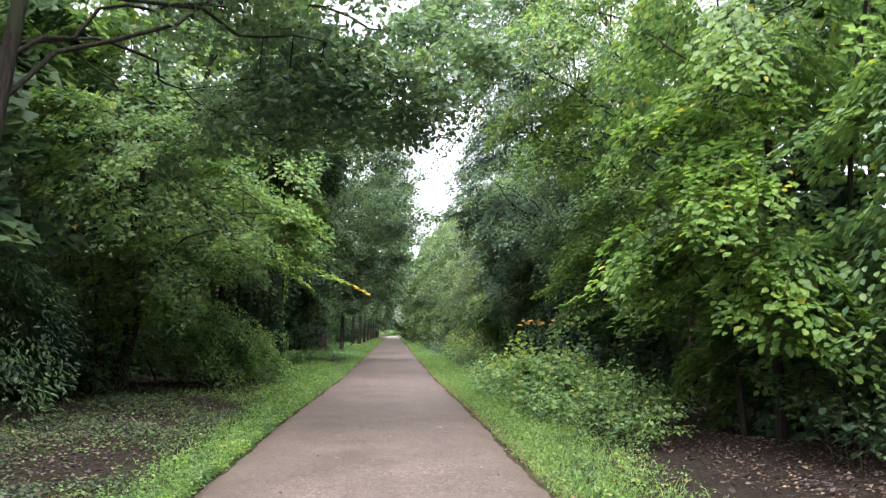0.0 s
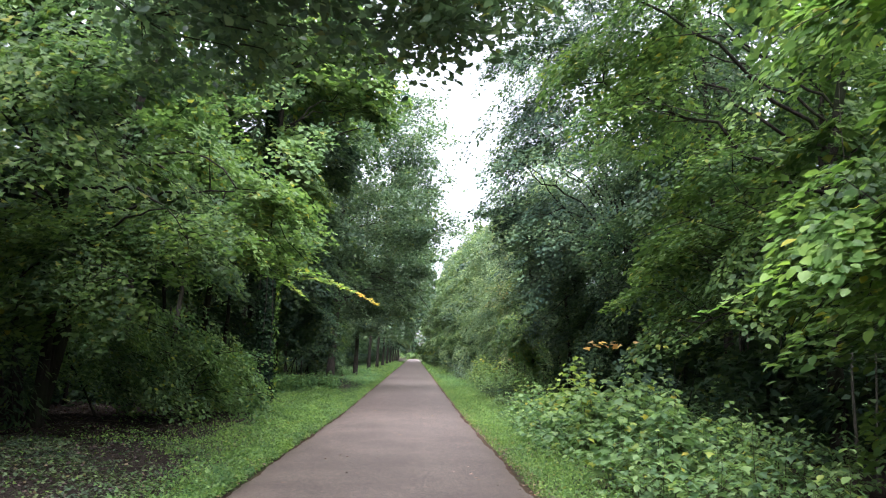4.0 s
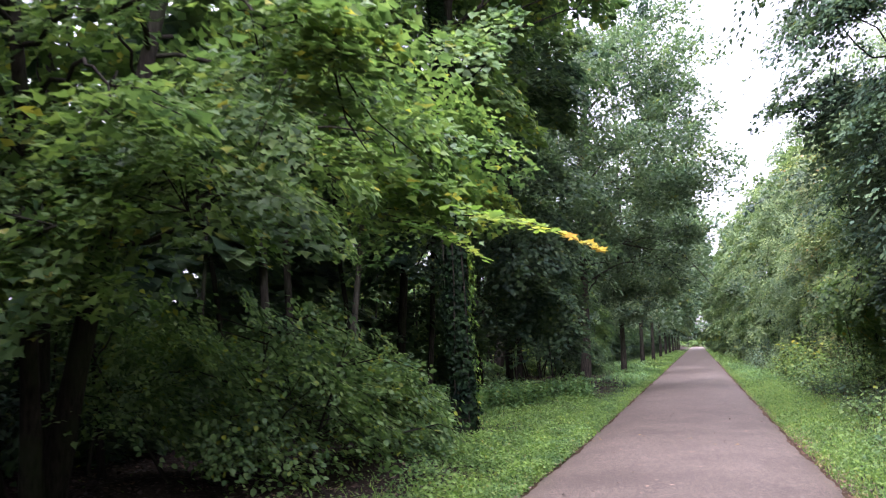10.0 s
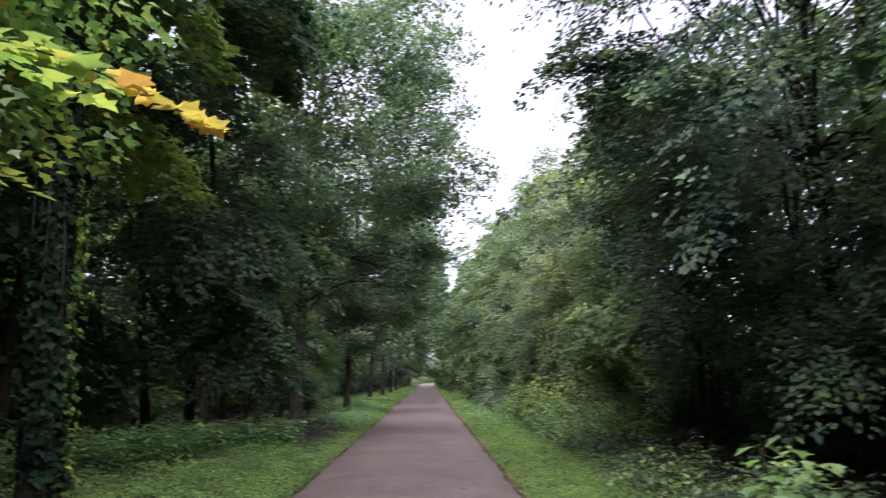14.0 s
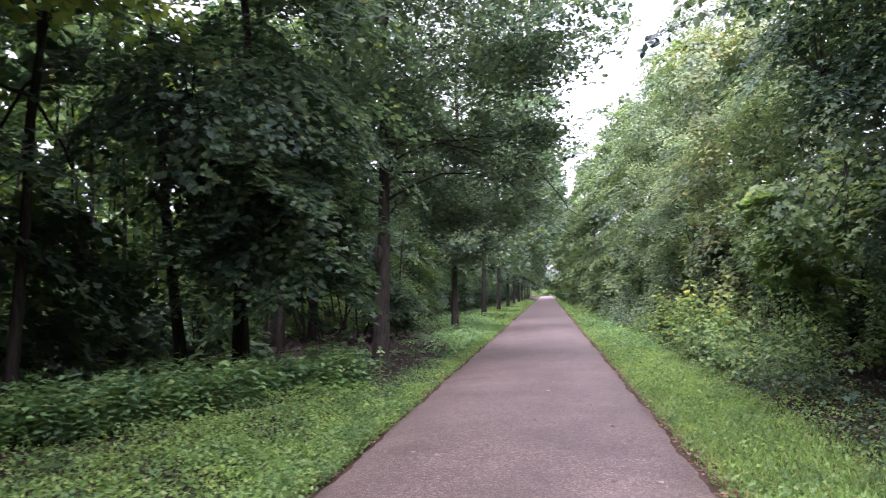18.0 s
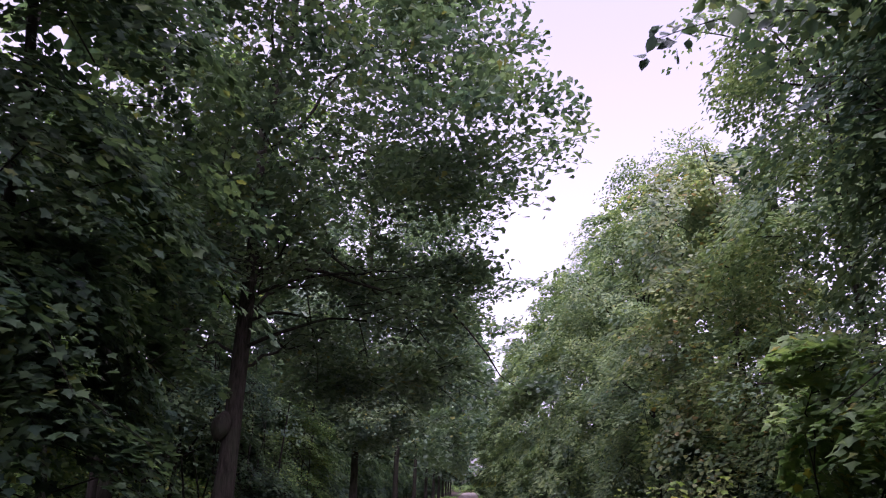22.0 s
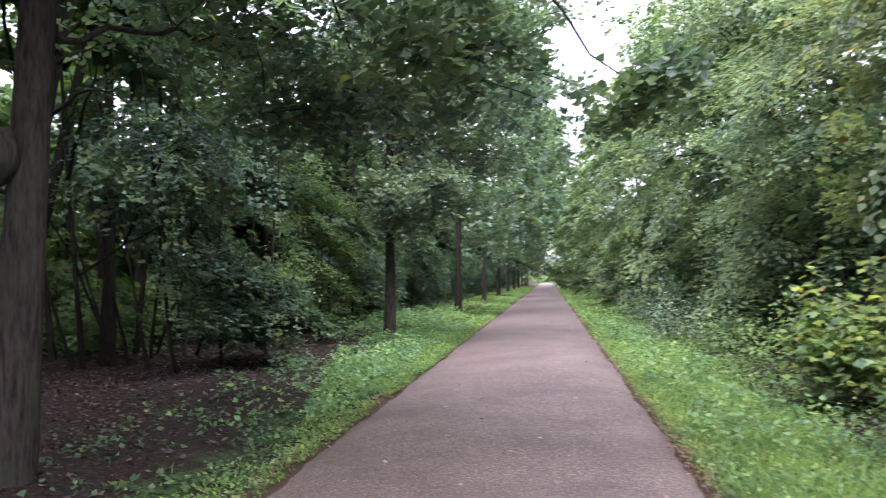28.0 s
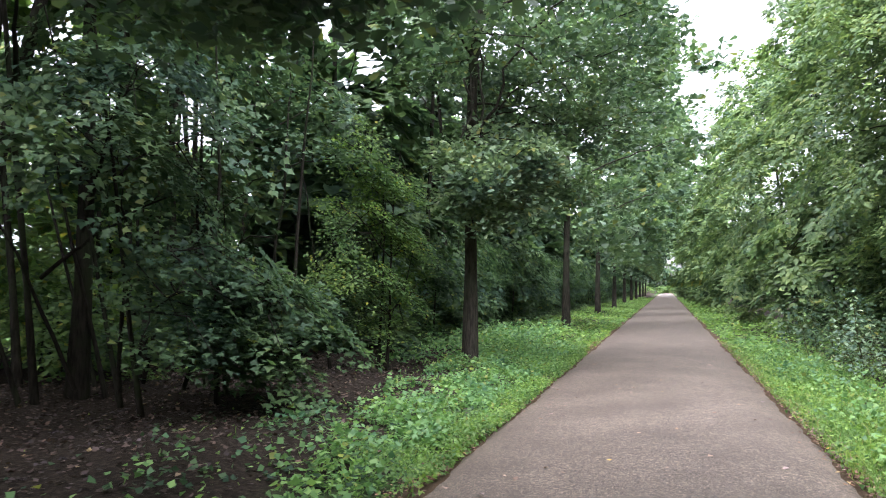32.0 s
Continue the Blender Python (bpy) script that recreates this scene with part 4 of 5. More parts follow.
    saplings((x, y), h, w, leaf, sz * (1.35 if leaf == "lobed" else 1.15), mat, 600 + i,
             {"shrub_leaf": "leafy green wayside shrub", "lime_leaf": "shrub with yellow-green young leaves", "shaded_leaf": "low dark green shrub in shade",
              "olive_leaf": "olive green shrub turning brown", "pale_leaf": "pale grey-green wayside shrub", "oak_leaf": "dense green wayside shrub"}[mat.name], SHR)

# ---- woodland behind ----
poles = []
for i in range(4):
    rp = np.random.default_rng(300 + i)
    poles.append(grow("woodland_pole", (-30, 200 + 10 * i), [(0, 0, 12 + i, 0.045 + 0.015 * i, rp.normal(0, 0.9), rp.normal(0, 0.9))],
                      [(-30, 200 + 10 * i, 8.6 + 0.5 * i, 2.2, 2.2, 3.4, 70)], "maple", 0.12, (DARK, MAPLE, OAK, DARK)[i],
                      "slim woodland tree with bare lower trunk", group="woodland poles", seed=310 + i, coarse=2.8, limbs=4, fine=False))
spots = [(-rs.uniform(5.6, 17), rs.uniform(2, 75)) for k in range(46)] + [(rs.uniform(7.5, 12), rs.uniform(0, 70)) for k in range(10)]
for k, (x, y) in enumerate(spots):
    if -4.6 < x < 4.5:
        continue
    src = poles[k % 4]
    if k < 4:
        src.matrix_basis = pose(x, y, 0, 0, 0, 90 * k)
    else:
        copy_thing(src, pose(x, y, 0, 0, 0, rs.uniform(0, 360)))
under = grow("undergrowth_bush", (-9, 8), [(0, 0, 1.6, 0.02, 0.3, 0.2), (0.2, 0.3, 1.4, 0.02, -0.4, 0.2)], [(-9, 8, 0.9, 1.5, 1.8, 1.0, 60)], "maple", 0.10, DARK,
             "woodland undergrowth bush toned dark for shade", "bush", "undergrowth bushes", seed=400, coarse=1.5, limbs=3, fine=False)
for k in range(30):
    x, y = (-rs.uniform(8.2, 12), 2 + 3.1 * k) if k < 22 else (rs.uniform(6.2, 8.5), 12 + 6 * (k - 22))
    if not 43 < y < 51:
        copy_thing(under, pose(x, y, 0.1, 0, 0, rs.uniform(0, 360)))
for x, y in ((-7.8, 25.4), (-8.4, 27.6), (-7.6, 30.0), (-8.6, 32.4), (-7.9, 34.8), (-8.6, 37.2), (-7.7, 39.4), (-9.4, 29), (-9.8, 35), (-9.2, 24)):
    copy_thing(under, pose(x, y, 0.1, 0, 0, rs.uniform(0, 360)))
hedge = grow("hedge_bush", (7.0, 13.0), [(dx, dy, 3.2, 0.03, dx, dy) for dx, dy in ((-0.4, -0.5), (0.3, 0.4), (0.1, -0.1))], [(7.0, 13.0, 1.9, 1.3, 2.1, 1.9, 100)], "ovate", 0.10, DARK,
             "dense bush toned dark for shade behind the wayside shrubs", "bush", "hedge bushes", seed=403, coarse=1.4, limbs=3, fine=False)
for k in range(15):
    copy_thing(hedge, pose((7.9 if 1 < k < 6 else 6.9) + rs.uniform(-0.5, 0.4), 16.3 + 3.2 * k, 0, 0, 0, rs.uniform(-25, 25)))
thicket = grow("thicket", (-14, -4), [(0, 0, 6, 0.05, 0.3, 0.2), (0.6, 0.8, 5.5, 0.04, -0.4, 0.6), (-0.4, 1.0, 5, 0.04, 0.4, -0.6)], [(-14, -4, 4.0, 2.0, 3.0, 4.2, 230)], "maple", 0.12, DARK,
               "dense thicket toned dark for shade, closing the wood", "thicket", "thickets", seed=401, coarse=3.3, limbs=3, fine=False)
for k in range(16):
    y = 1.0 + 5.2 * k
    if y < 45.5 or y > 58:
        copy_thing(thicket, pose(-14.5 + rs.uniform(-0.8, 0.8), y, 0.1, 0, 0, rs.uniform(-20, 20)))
    if y < 62 and k % 2:
        copy_thing(thicket, pose(14 + rs.uniform(-0.8, 0.8), y, 0, 0, 0, rs.uniform(-20, 20)))
# paler leaves than the other thickets: backlight from the field put into colour
lit = grow("light_thicket", (-14, 46), [(0, 0, 6, 0.05, 0.3, 0.2), (0.6, 0.8, 5.5, 0.04, -0.4, 0.6)], [(-14, 46, 3.8, 1.8, 2.8, 3.8, 190)], "maple", 0.12, SHOOT,
           "sunlit green thicket at the wood's far edge", "thicket", "light thickets", seed=402, coarse=1.5, limbs=3, fine=False)
for x, y in ((-15.5, 51), (-15, 57), (-12.6, 50.5), (-12.8, 54.5), (-16.5, 46), (-17.5, 55), (-13.4, 41.5), (-12.6, 36.5)):
    copy_thing(lit, pose(x, y, 0.1, 0, 0, 12 * y))
for k in range(21):
    copy_thing(thicket, pose(-9.5 + rs.uniform(-0.6, 0.6), 62 + 6.2 * k, 0.1, 0, 0, rs.uniform(-20, 20)))
for x in (-9, -5, -1.5, 2.0, 5.5, 9):
    copy_thing(thicket, pose(x, 247 + rs.uniform(-2, 2), 0, 0, 0, 90))
for x, y in ((-17, 60), (-10.5, 56.5), (-11, 60.5)):
    copy_thing(thicket, pose(x, y, 0.1, 0, 0, 9 * y))
for x, y in ((0.5, 250), (8.0, 236), (-9.5, 236), (-13, 222), (12, 222)):
    copy_thing(farther_right, pose(x, y, 0, 0, 0, 7 * y))
for k in range(17):
    copy_thing(thicket, pose(-7.6 + rs.uniform(-0.4, 0.3), 60 + 5.0 * k, 0.1, 0, 0, rs.uniform(-20, 20)))
for x, y in ((-9.4, 24.5), (-10.4, 29.5), (11.5, 24.5), (11.8, 31.5), (10.6, 18.0), (9.5, 55.5), (9.0, 62), (9.0, 67)):
    copy_thing(thicket, pose(x, y, 0.1, 0, 0, 37 * y))
for k in range(38):
    copy_thing(hedge, pose(-6.0 + rs.uniform(-0.3, 0.2), 57.5 + 3.2 * k, 0, 0, 0, rs.uniform(-25, 25)))
# lighter leaf tone than the other undergrowth, standing in for light behind the trunks
lush = grow("undergrowth_bush", (-9.6, 42.0), [(0, 0, 1.6, 0.02, 0.3, 0.2), (0.2, 0.3, 1.4, 0.02, -0.4, 0.2)], [(-9.6, 42.0, 0.9, 1.6, 1.8, 1.0, 64)], "maple", 0.085, MAPLE,
            "woodland undergrowth bush in a bright lit green", "bush", "undergrowth bushes", seed=404, limbs=3, fine=False)
for x, y in ((-10.2, 45.5), (-9.6, 49.5), (-8.8, 52.8), (-9.4, 35.4), (-10.6, 37.8)):
    copy_thing(lush, pose(x, y, 0.1, 0, 0, 11 * y))
for k, (x, y) in enumerate(((-7.4, 46.6), (-8.0, 49.4), (-7.2, 50.8), (-8.6, 47.6), (-7.9, 43.2))):
    copy_thing(poles[k % 2], pose(x, y, 0.1, 0, 0, 77 * k))
for x, y in ((-12.5, 9.5), (-12.8, 14.5), (-12.2, 20), (-12.6, 25)):
    copy_thing(thicket, pose(x, y, 0.1, 0, 0, 31 * y))
for k in range(7):
    copy_thing(hedge, pose(5.3 + rs.uniform(-0.3, 0.3), 46.4 + 3.1 * k, 0, 0, 0, rs.uniform(-25, 25)))
wood = grow("forest_tree", (-11.5, 43.0), [(0, 0, 12, 0.07, 0.5, 0.3), (0.8, 0.6, 11, 0.05, -0.3, 0.2), (-0.7, 0.9, 11, 0.045, 0.2, -0.3)], [(-11.5, 43.0, 8.2, 2.2, 2.6, 2.8, 95)], "maple", 0.12, MAPLE,
     "slim woodland tree with several dark stems", group="woodland trees", seed=15, coarse=1.45, limbs=6, fine=False)
for x, y in ((-10.6, 48), (-13.4, 47.4), (-15.6, 51.5), (-12.2, 53.5), (-9.6, 38.6), (-13.0, 38.5)):
    copy_thing(wood, pose(x, y, 0.1, 0, 0, 40 * y))
for x, y in ((-8.2, 15.5), (-9.0, 18.5), (-8.6, 21.5)):
    copy_thing(hedge, pose(x, y, 0.1, 0, 0, 40 * y))
for x, y in ((-6.6, 54.5), (-7.4, 57.5), (-6.4, 60.5), (-7.2, 63.5), (-6.6, 67), (-7.2, 71), (-6.6, 75)):
    copy_thing(under, pose(x, y, 0.1, 0, 0, 11 * y))

for x, y in ((-6.0, 205), (-4.4, 240), (-1.4, 242), (0.2, 241), (1.8, 242), (4.2, 240), (5.4, 200)):
    copy_thing(lush, pose(x, y, 0, 0, 0, 40 * x))

# ---- ivy on the trunk ----
ivy = tagged(new("ivy"), "glossy ivy with near-black shaded leaves climbing round a tree trunk", "ivy")
ivy.location = (-3.66, 25.5, 0.1)
ri = np.random.default_rng(500)
n = 11000
a, z = ri.uniform(0, 2 * np.pi, n), ri.uniform(0.02, 8.0, n)
rad = 0.13 + ri.gamma(2.0, 0.022, n) + 0.03 * np.sin(z * 2.1 + a)
pts = np.stack([rad * np.cos(a) - 0.015 * z, rad * np.sin(a) + 0.03 * z, z], -1)
heads = np.stack([np.cos(a) * 0.3, np.sin(a) * 0.3, -np.ones(n)], -1)
nor = np.stack([np.cos(a), np.sin(a), 0.3 * np.ones(n)], -1)
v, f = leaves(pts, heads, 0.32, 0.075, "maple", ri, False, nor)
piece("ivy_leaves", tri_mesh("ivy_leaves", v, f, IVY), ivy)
# brighter leaves towards the open path: the lit edge is put into their colour
n = 1100
a, z = ri.normal(0.25, 0.20, n), ri.uniform(0.3, 8.0, n)
rad = 0.17 + ri.gamma(1.6, 0.030, n) + 0.03 * np.sin(z * 2.7)
pts = np.stack([rad * np.cos(a) - 0.015 * z, rad * np.sin(a) + 0.03 * z, z], -1)
heads = np.stack([np.cos(a) * 0.6, np.sin(a) * 0.6, -np.ones(n)], -1)
v, f = leaves(pts, heads, 0.4, 0.075, "maple", ri, True, np.stack([np.cos(a), np.sin(a), 0.5 * np.ones(n)], -1))
piece("young_leaves", tri_mesh("young_leaves", v, f, BRIGHT), ivy, "bright green ivy leaves toned for the lit side")
for k in range(7):
    zz = np.linspace(0, 7.5, 24)
    aa = k * 0.9 + 0.35 * np.sin(zz * 0.9 + k)
    v, f = tube(np.stack([0.2 * np.cos(aa) - 0.015 * zz, 0.2 * np.sin(aa) + 0.03 * zz, zz], -1), np.full(24, 0.014), 5)
    piece("ivy_stem", tri_mesh("ivy_stem", v, f, TWIG), ivy)

# ---- ground cover, grass and fallen leaves ----
rg = np.random.default_rng(900)


def height(x, y):
    return np.maximum(rolling(x, y), 0.004)


def patchy(x, y, s=0.7):
    return 0.5 + 0.25 * np.sin(s * 1.9 * x + 1.3 * np.sin(s * y)) + 0.25 * np.sin(s * 1.5 * y + 1.7 * np.sin(s * 1.3 * x))


def scatter(name, n, xr, yr, keep, size, shape, mat, label, tall=0.06, tilt=0.35, bias=1.0, category="ground cover", fine=False):
    x = rg.uniform(0, 1, n) ** bias
    x = xr[0] + (xr[1] - xr[0]) * x
    y = rg.uniform(*yr, n)
    keep_ = keep(x, y)
    x = x + np.where(x < 0, -1.0, 0.75) * widening(y)
    k = keep_ > rg.uniform(0, 1, n)
    x, y = x[k], y[k]
    p = np.stack([x, y, height(x, y) + 0.012 + rg.uniform(0, 1, len(x)) ** 1.5 * tall * (0.4 + 0.9 * patchy(x, y, 2.1))], -1)
    a = rg.uniform(0, 2 * np.pi, len(x))
    v, f = leaves(p, np.stack([np.cos(a), np.sin(a), 0 * a], -1), tilt, size, shape, rg, fine)
    return tagged(new(name, tri_mesh(name, v, f, mat)), label, category, kind="stuff")


def blades(name, n, xr, yr, keep, tall, mat, label):
    x, y = rg.uniform(*xr, n), rg.uniform(*yr, n)
    keep_ = keep(x, y)
    x = x + np.where(x < 0, -1.0, 0.75) * widening(y)
    k = keep_ > rg.uniform(0, 1, n)
    x, y = x[k], y[k]
    m = len(x)
    p = np.stack([x, y, height(x, y) - 0.01], -1)
    a, h = rg.uniform(0, 2 * np.pi, m), tall * rg.uniform(0.5, 1.3, m)
    s = np.stack([np.cos(a), np.sin(a), 0 * a], -1) * 0.004
    lean = np.stack([rg.normal(0, 0.45, m), rg.normal(0, 0.45, m), np.ones(m)], -1)
    mid = p + lean * (h * 0.55)[:, None]
    tip = p + lean * np.array((1.7, 1.7, 0.9)) * h[:, None]
    v = np.stack([p - s, p + s, mid - 0.8 * s, mid + 0.8 * s, tip], 1).reshape(-1, 3)
    f = (np.array([(0, 1, 3), (0, 3, 2), (2, 3, 4)])[None] + (np.arange(m) * 5)[:, None, None]).reshape(-1, 3)
    return tagged(new(name, tri_mesh(name, v, f, mat)), label, "grass", kind="stuff")


def west(x, y):
    reach = 1.0 + 1.1 * patchy(x * 0.3, y, 0.5) + np.clip((21 - y) / 4, 0, 1) * np.clip((y - 7) / 3, 0, 1) * 2.6 - 0.75 * np.clip((y - 33) / 2, 0, 1) * np.clip((45 - y) / 3, 0, 1) + np.clip((y - 22) / 2, 0, 1) * np.clip((35 - y) / 2, 0, 1) * 1.8
    thin = 1 - 0.62 * np.clip((y - 32) / 2, 0, 1) * np.clip((46 - y) / 3, 0, 1)
    worn = thin * np.where(x < -2.3, np.clip((y - 7) / 8, 0.22, 1), 1) * np.where((y > 38) & (x < -2.2 - 0.22 * np.clip(y - 42, 0, 9)), 0.15, 1)
    worn = worn * np.where(y < 16, np.clip(1 - (-1.9 - x) / 0.9, 0.04, 1), 1) * np.where((y > 16) & (y < 22.5) & (x < -3.1), 0.3, 1)
    return np.clip(1.4 - (LEFT_EDGE - x) / reach, 0.05, 1) * np.where(y > 40, np.clip(2.0 * patchy(x, y, 1.7) - 0.25, 0.1, 1), 0.5 + 0.5 * patchy(x, y, 1.3)) * worn


def east(x, y):
    return np.clip(1.5 - (x - RIGHT_EDGE) / (1.0 + 0.9 * np.clip((y - 9) / 4, 0, 1)), 0, 1) * (0.5 + 0.5 * patchy(x, y, 1.1))


scatter("ground_cover", 300000, (LEFT_EDGE + 0.10, -7.6), (4, 56), west, 0.047, "ovate", COVER, "low creeping green ground cover beside the path", 0.17, tilt=0.6, bias=1.9, fine=None)
scatter("verge_cover", 140000, (RIGHT_EDGE - 0.09, 4.0), (4, 56), east, 0.048, "ovate", COVER, "small-leaved weeds in the grass verge", 0.19, tilt=0.6, fine=None)
scatter("dull_cover", 60000, (-8.5, -2.4), (3, 17), lambda x, y: np.clip(1.9 * patchy(x, y, 1.2) - 0.25, 0.10, 1) * np.clip(1.25 + (x + 2.6) / 5.5, 0.1, 1), 0.05, "ovate", WILT, "dull flattened leaves and moss on trodden ground", 0.07, tilt=0.4)
blades("verge_grass", 46000, (RIGHT_EDGE - 0.08, 2.8), (3, 60), east, 0.11, GRASS, "short bright green verge grass")
blades("verge_grass", 30000, (RIGHT_EDGE - 0.02, 2.5), (27, 52), east, 0.15, GRASS, "lush bright green verge grass")
blades("west_grass", 30000, (-4.2, LEFT_EDGE + 0.08), (3, 70), west, 0.10, GRASS, "short green grass beside the path")
scatter("far_verge", 26000, (-5.2, LEFT_EDGE + 0.05), (56, 150), lambda x, y: 0.8 + 0 * x, 0.13, "ovate", COVER, "green grassy strip beside the path", 0.12)
scatter("far_east_verge", 20000, (RIGHT_EDGE - 0.05, 4.0), (56, 150), lambda x, y: 0.8 + 0 * x, 0.13, "ovate", COVER, "green weedy strip beside the path", 0.14)


def nettle_bed(n, xr, yr, tall, label):
    """A band of upright stems with pairs of toothed leaves, its front running from one corner of the strip to the other."""
    k_, back = rg.uniform(0, 1, n), rg.uniform(0, 1, n) ** 1.3 * 1.25
    x, y = xr[0] + (xr[1] - xr[0]) * k_ - 0.85 * back, yr[0] + (yr[1] - yr[0]) * k_ + 0.5 * back
    h = tall * rg.uniform(0.55, 1.2, n) * (0.6 + 0.6 * patchy(x, y, 1.2))
    pts, heads, size = [], [], []
    stems = []
    for i in range(n):
        z0 = float(height(x[i], y[i]))
        lean_ = rg.normal(0, 0.10, 2)
        stems.append(tube([(x[i], y[i], z0), (x[i] + lean_[0] * h[i], y[i] + lean_[1] * h[i], z0 + h[i])], [0.004, 0.002], 3))
        for k in range(7):
            u_ = (k + 1.5) / 8.5
            a = 1.57 * k + rg.uniform(0, 0.6)
            for q in (a, a + math.pi):
                pts.append((x[i] + lean_[0] * h[i] * u_, y[i] + lean_[1] * h[i] * u_, z0 + h[i] * u_))
                heads.append((math.cos(q), math.sin(q), -0.35))
                size.append(u_)
    v, f = leaves(np.array(pts), np.array(heads), 0.3, 0.098, "ovate", rg, False)
    bed = tagged(new("nettles", tri_mesh("nettles", v, f, NETTLE)), label, "nettles", kind="stuff")
    v, f = join(stems)
    piece("stems", tri_mesh("stems", v, f, GRASS), bed)


nettle_bed(1150, (-5.7, -2.5), (27.6, 34.8), 0.66, "bed of knee-high nettles at the wood's edge")
scatter("nettles", 6500, (-5.4, -2.8), (52.5, 64), lambda x, y: 0.3 + 0.7 * patchy(x, y, 1.5), 0.10, "ovate", NETTLE, "bed of low nettles under an oak", 0.40, 0.45)
scatter("low_weeds", 24000, (LEFT_EDGE - 0.15, -3.7), (41, 57), lambda x, y: np.clip(2.6 * patchy(x, y, 2.3) - 0.9, 0, 1) * np.where(x < -2.15 - 0.22 * np.clip(y - 42, 0, 9), 0.12, 1), 0.058, "maple", NETTLE, "low broad-leaved weeds beside the path", 0.24, 0.5, category="weeds")
scatter("low_weeds", 7000, (RIGHT_EDGE + 0.1, 3.0), (40, 58), lambda x, y: np.clip(2.6 * patchy(x, y, 2.0) - 0.9, 0, 1), 0.058, "maple", NETTLE, "low broad-leaved weeds beside the path", 0.26, 0.5, category="weeds")
scatter("low_weeds", 14000, (LEFT_EDGE - 0.1, -4.2), (12, 26), lambda x, y: np.clip(2.4 * patchy(x, y, 2.1) - 0.9, 0, 1) * np.clip((x + 2.5) / 0.5 + np.clip((y - 16) / 3, 0, 9), 0, 1), 0.048, "maple", COVER, "low broad-leaved weeds beside the path", 0.16, 0.5, category="weeds")
scatter("low_weeds", 26000, (LEFT_EDGE + 0.02, -4.4), (22, 35), lambda x, y: np.clip(1.6 * patchy(x, y, 1.9), 0.25, 1) * np.clip(1.2 - (LEFT_EDGE - x) / 3.4, 0, 1), 0.058, "ovate", COVER, "bright low weeds and clover beside the path", 0.14, 0.45, category="weeds")
scatter("low_weeds", 9000, (-2.0, -4.6), (34.5, 48), lambda x, y: np.clip(2.2 * patchy(x, y, 2.6) - 0.7, 0.03, 1) * np.clip(1 - (-2.0 - x) / 2.6, 0.1, 1), 0.055, "maple", DARK, "dark low weeds among fallen leaves", 0.10, 0.4, category="weeds")
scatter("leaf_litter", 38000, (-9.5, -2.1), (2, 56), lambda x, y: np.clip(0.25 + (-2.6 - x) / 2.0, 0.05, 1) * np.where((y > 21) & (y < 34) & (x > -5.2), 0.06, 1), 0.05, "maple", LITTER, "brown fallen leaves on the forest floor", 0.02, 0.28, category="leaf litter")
scatter("leaf_litter", 9000, (3.3, 7.6), (0, 13), lambda x, y: np.clip(0.5 + (x - 3.4), 0, 1) * np.clip((7.6 - x) / 1.6, 0, 1) * np.clip((13 - y) / 3, 0, 1) * np.clip(y / 2, 0, 1), 0.05, "ovate", CHIPS, "dry light-brown leaf litter under the lime tree", 0.02, 0.3, category="leaf litter")
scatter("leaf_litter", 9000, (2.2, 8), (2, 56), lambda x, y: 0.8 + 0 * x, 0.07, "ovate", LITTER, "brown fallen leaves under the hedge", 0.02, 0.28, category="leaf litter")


def on_path(n, xs, ys, size, mat, label):
    x, y = xs(n), ys(n)
    x = x + np.where(x < LEFT_EDGE + 0.3, -1.0, np.where(x > RIGHT_EDGE - 0.3, 0.75, 0)) * widening(y)
    p = np.stack([x, y, np.full(n, 0.036)], -1)
    a = rg.uniform(0, 2 * np.pi, n)
    v, f = leaves(p, np.stack([np.cos(a), np.sin(a), 0 * a], -1), 0.12, size, "maple", rg, False)
    tagged(new("fallen_leaves", tri_mesh("fallen_leaves", v, f, mat)), label, "fallen leaves", kind="stuff")


on_path(420, lambda n: rg.uniform(LEFT_EDGE, RIGHT_EDGE, n), lambda n: rg.uniform(2, 60, n), 0.045, DRY, "scattered pale dry leaves on the asphalt")
on_path(6200, lambda n: LEFT_EDGE - 0.01 + rg.normal(0, 0.07, n), lambda n: 2 + 58 * rg.uniform(0, 1, n) ** 0.8, 0.030, EDGE, "dry leaves gathered along the path edge")
on_path(11000, lambda n: RIGHT_EDGE + 0.01 + rg.normal(0, 0.075, n), lambda n: 2 + 58 * rg.uniform(0, 1, n) ** 0.75, 0.030, EDGE, "dry leaves gathered along the path edge")


def tuft(parent, name, n, at, spread, size, mat, label):
    """A few large leaves at a branch tip."""
    p = np.array(at) - np.array(parent.location) + rg.normal(0, 1, (n, 3)) * np.array(spread)
    h = np.tile(np.array((0.8, 0.1, -0.35)), (n, 1))
    v, f = leaves(p, h, 0.3, size, "lobed", rg)
    piece(name, tri_mesh(name, v, f, mat), parent, label)


maple = next(o for o in scene.objects if o.name == "maple_tree")
sapling = next(o for o in scene.objects if o.name == "shrub.005")
tuft(sapling, "rusty_leaves", 12, (2.88, 16.75, 1.70), (0.13, 0.12, 0.05), 0.125, RUST, "orange-brown leaves at the top")


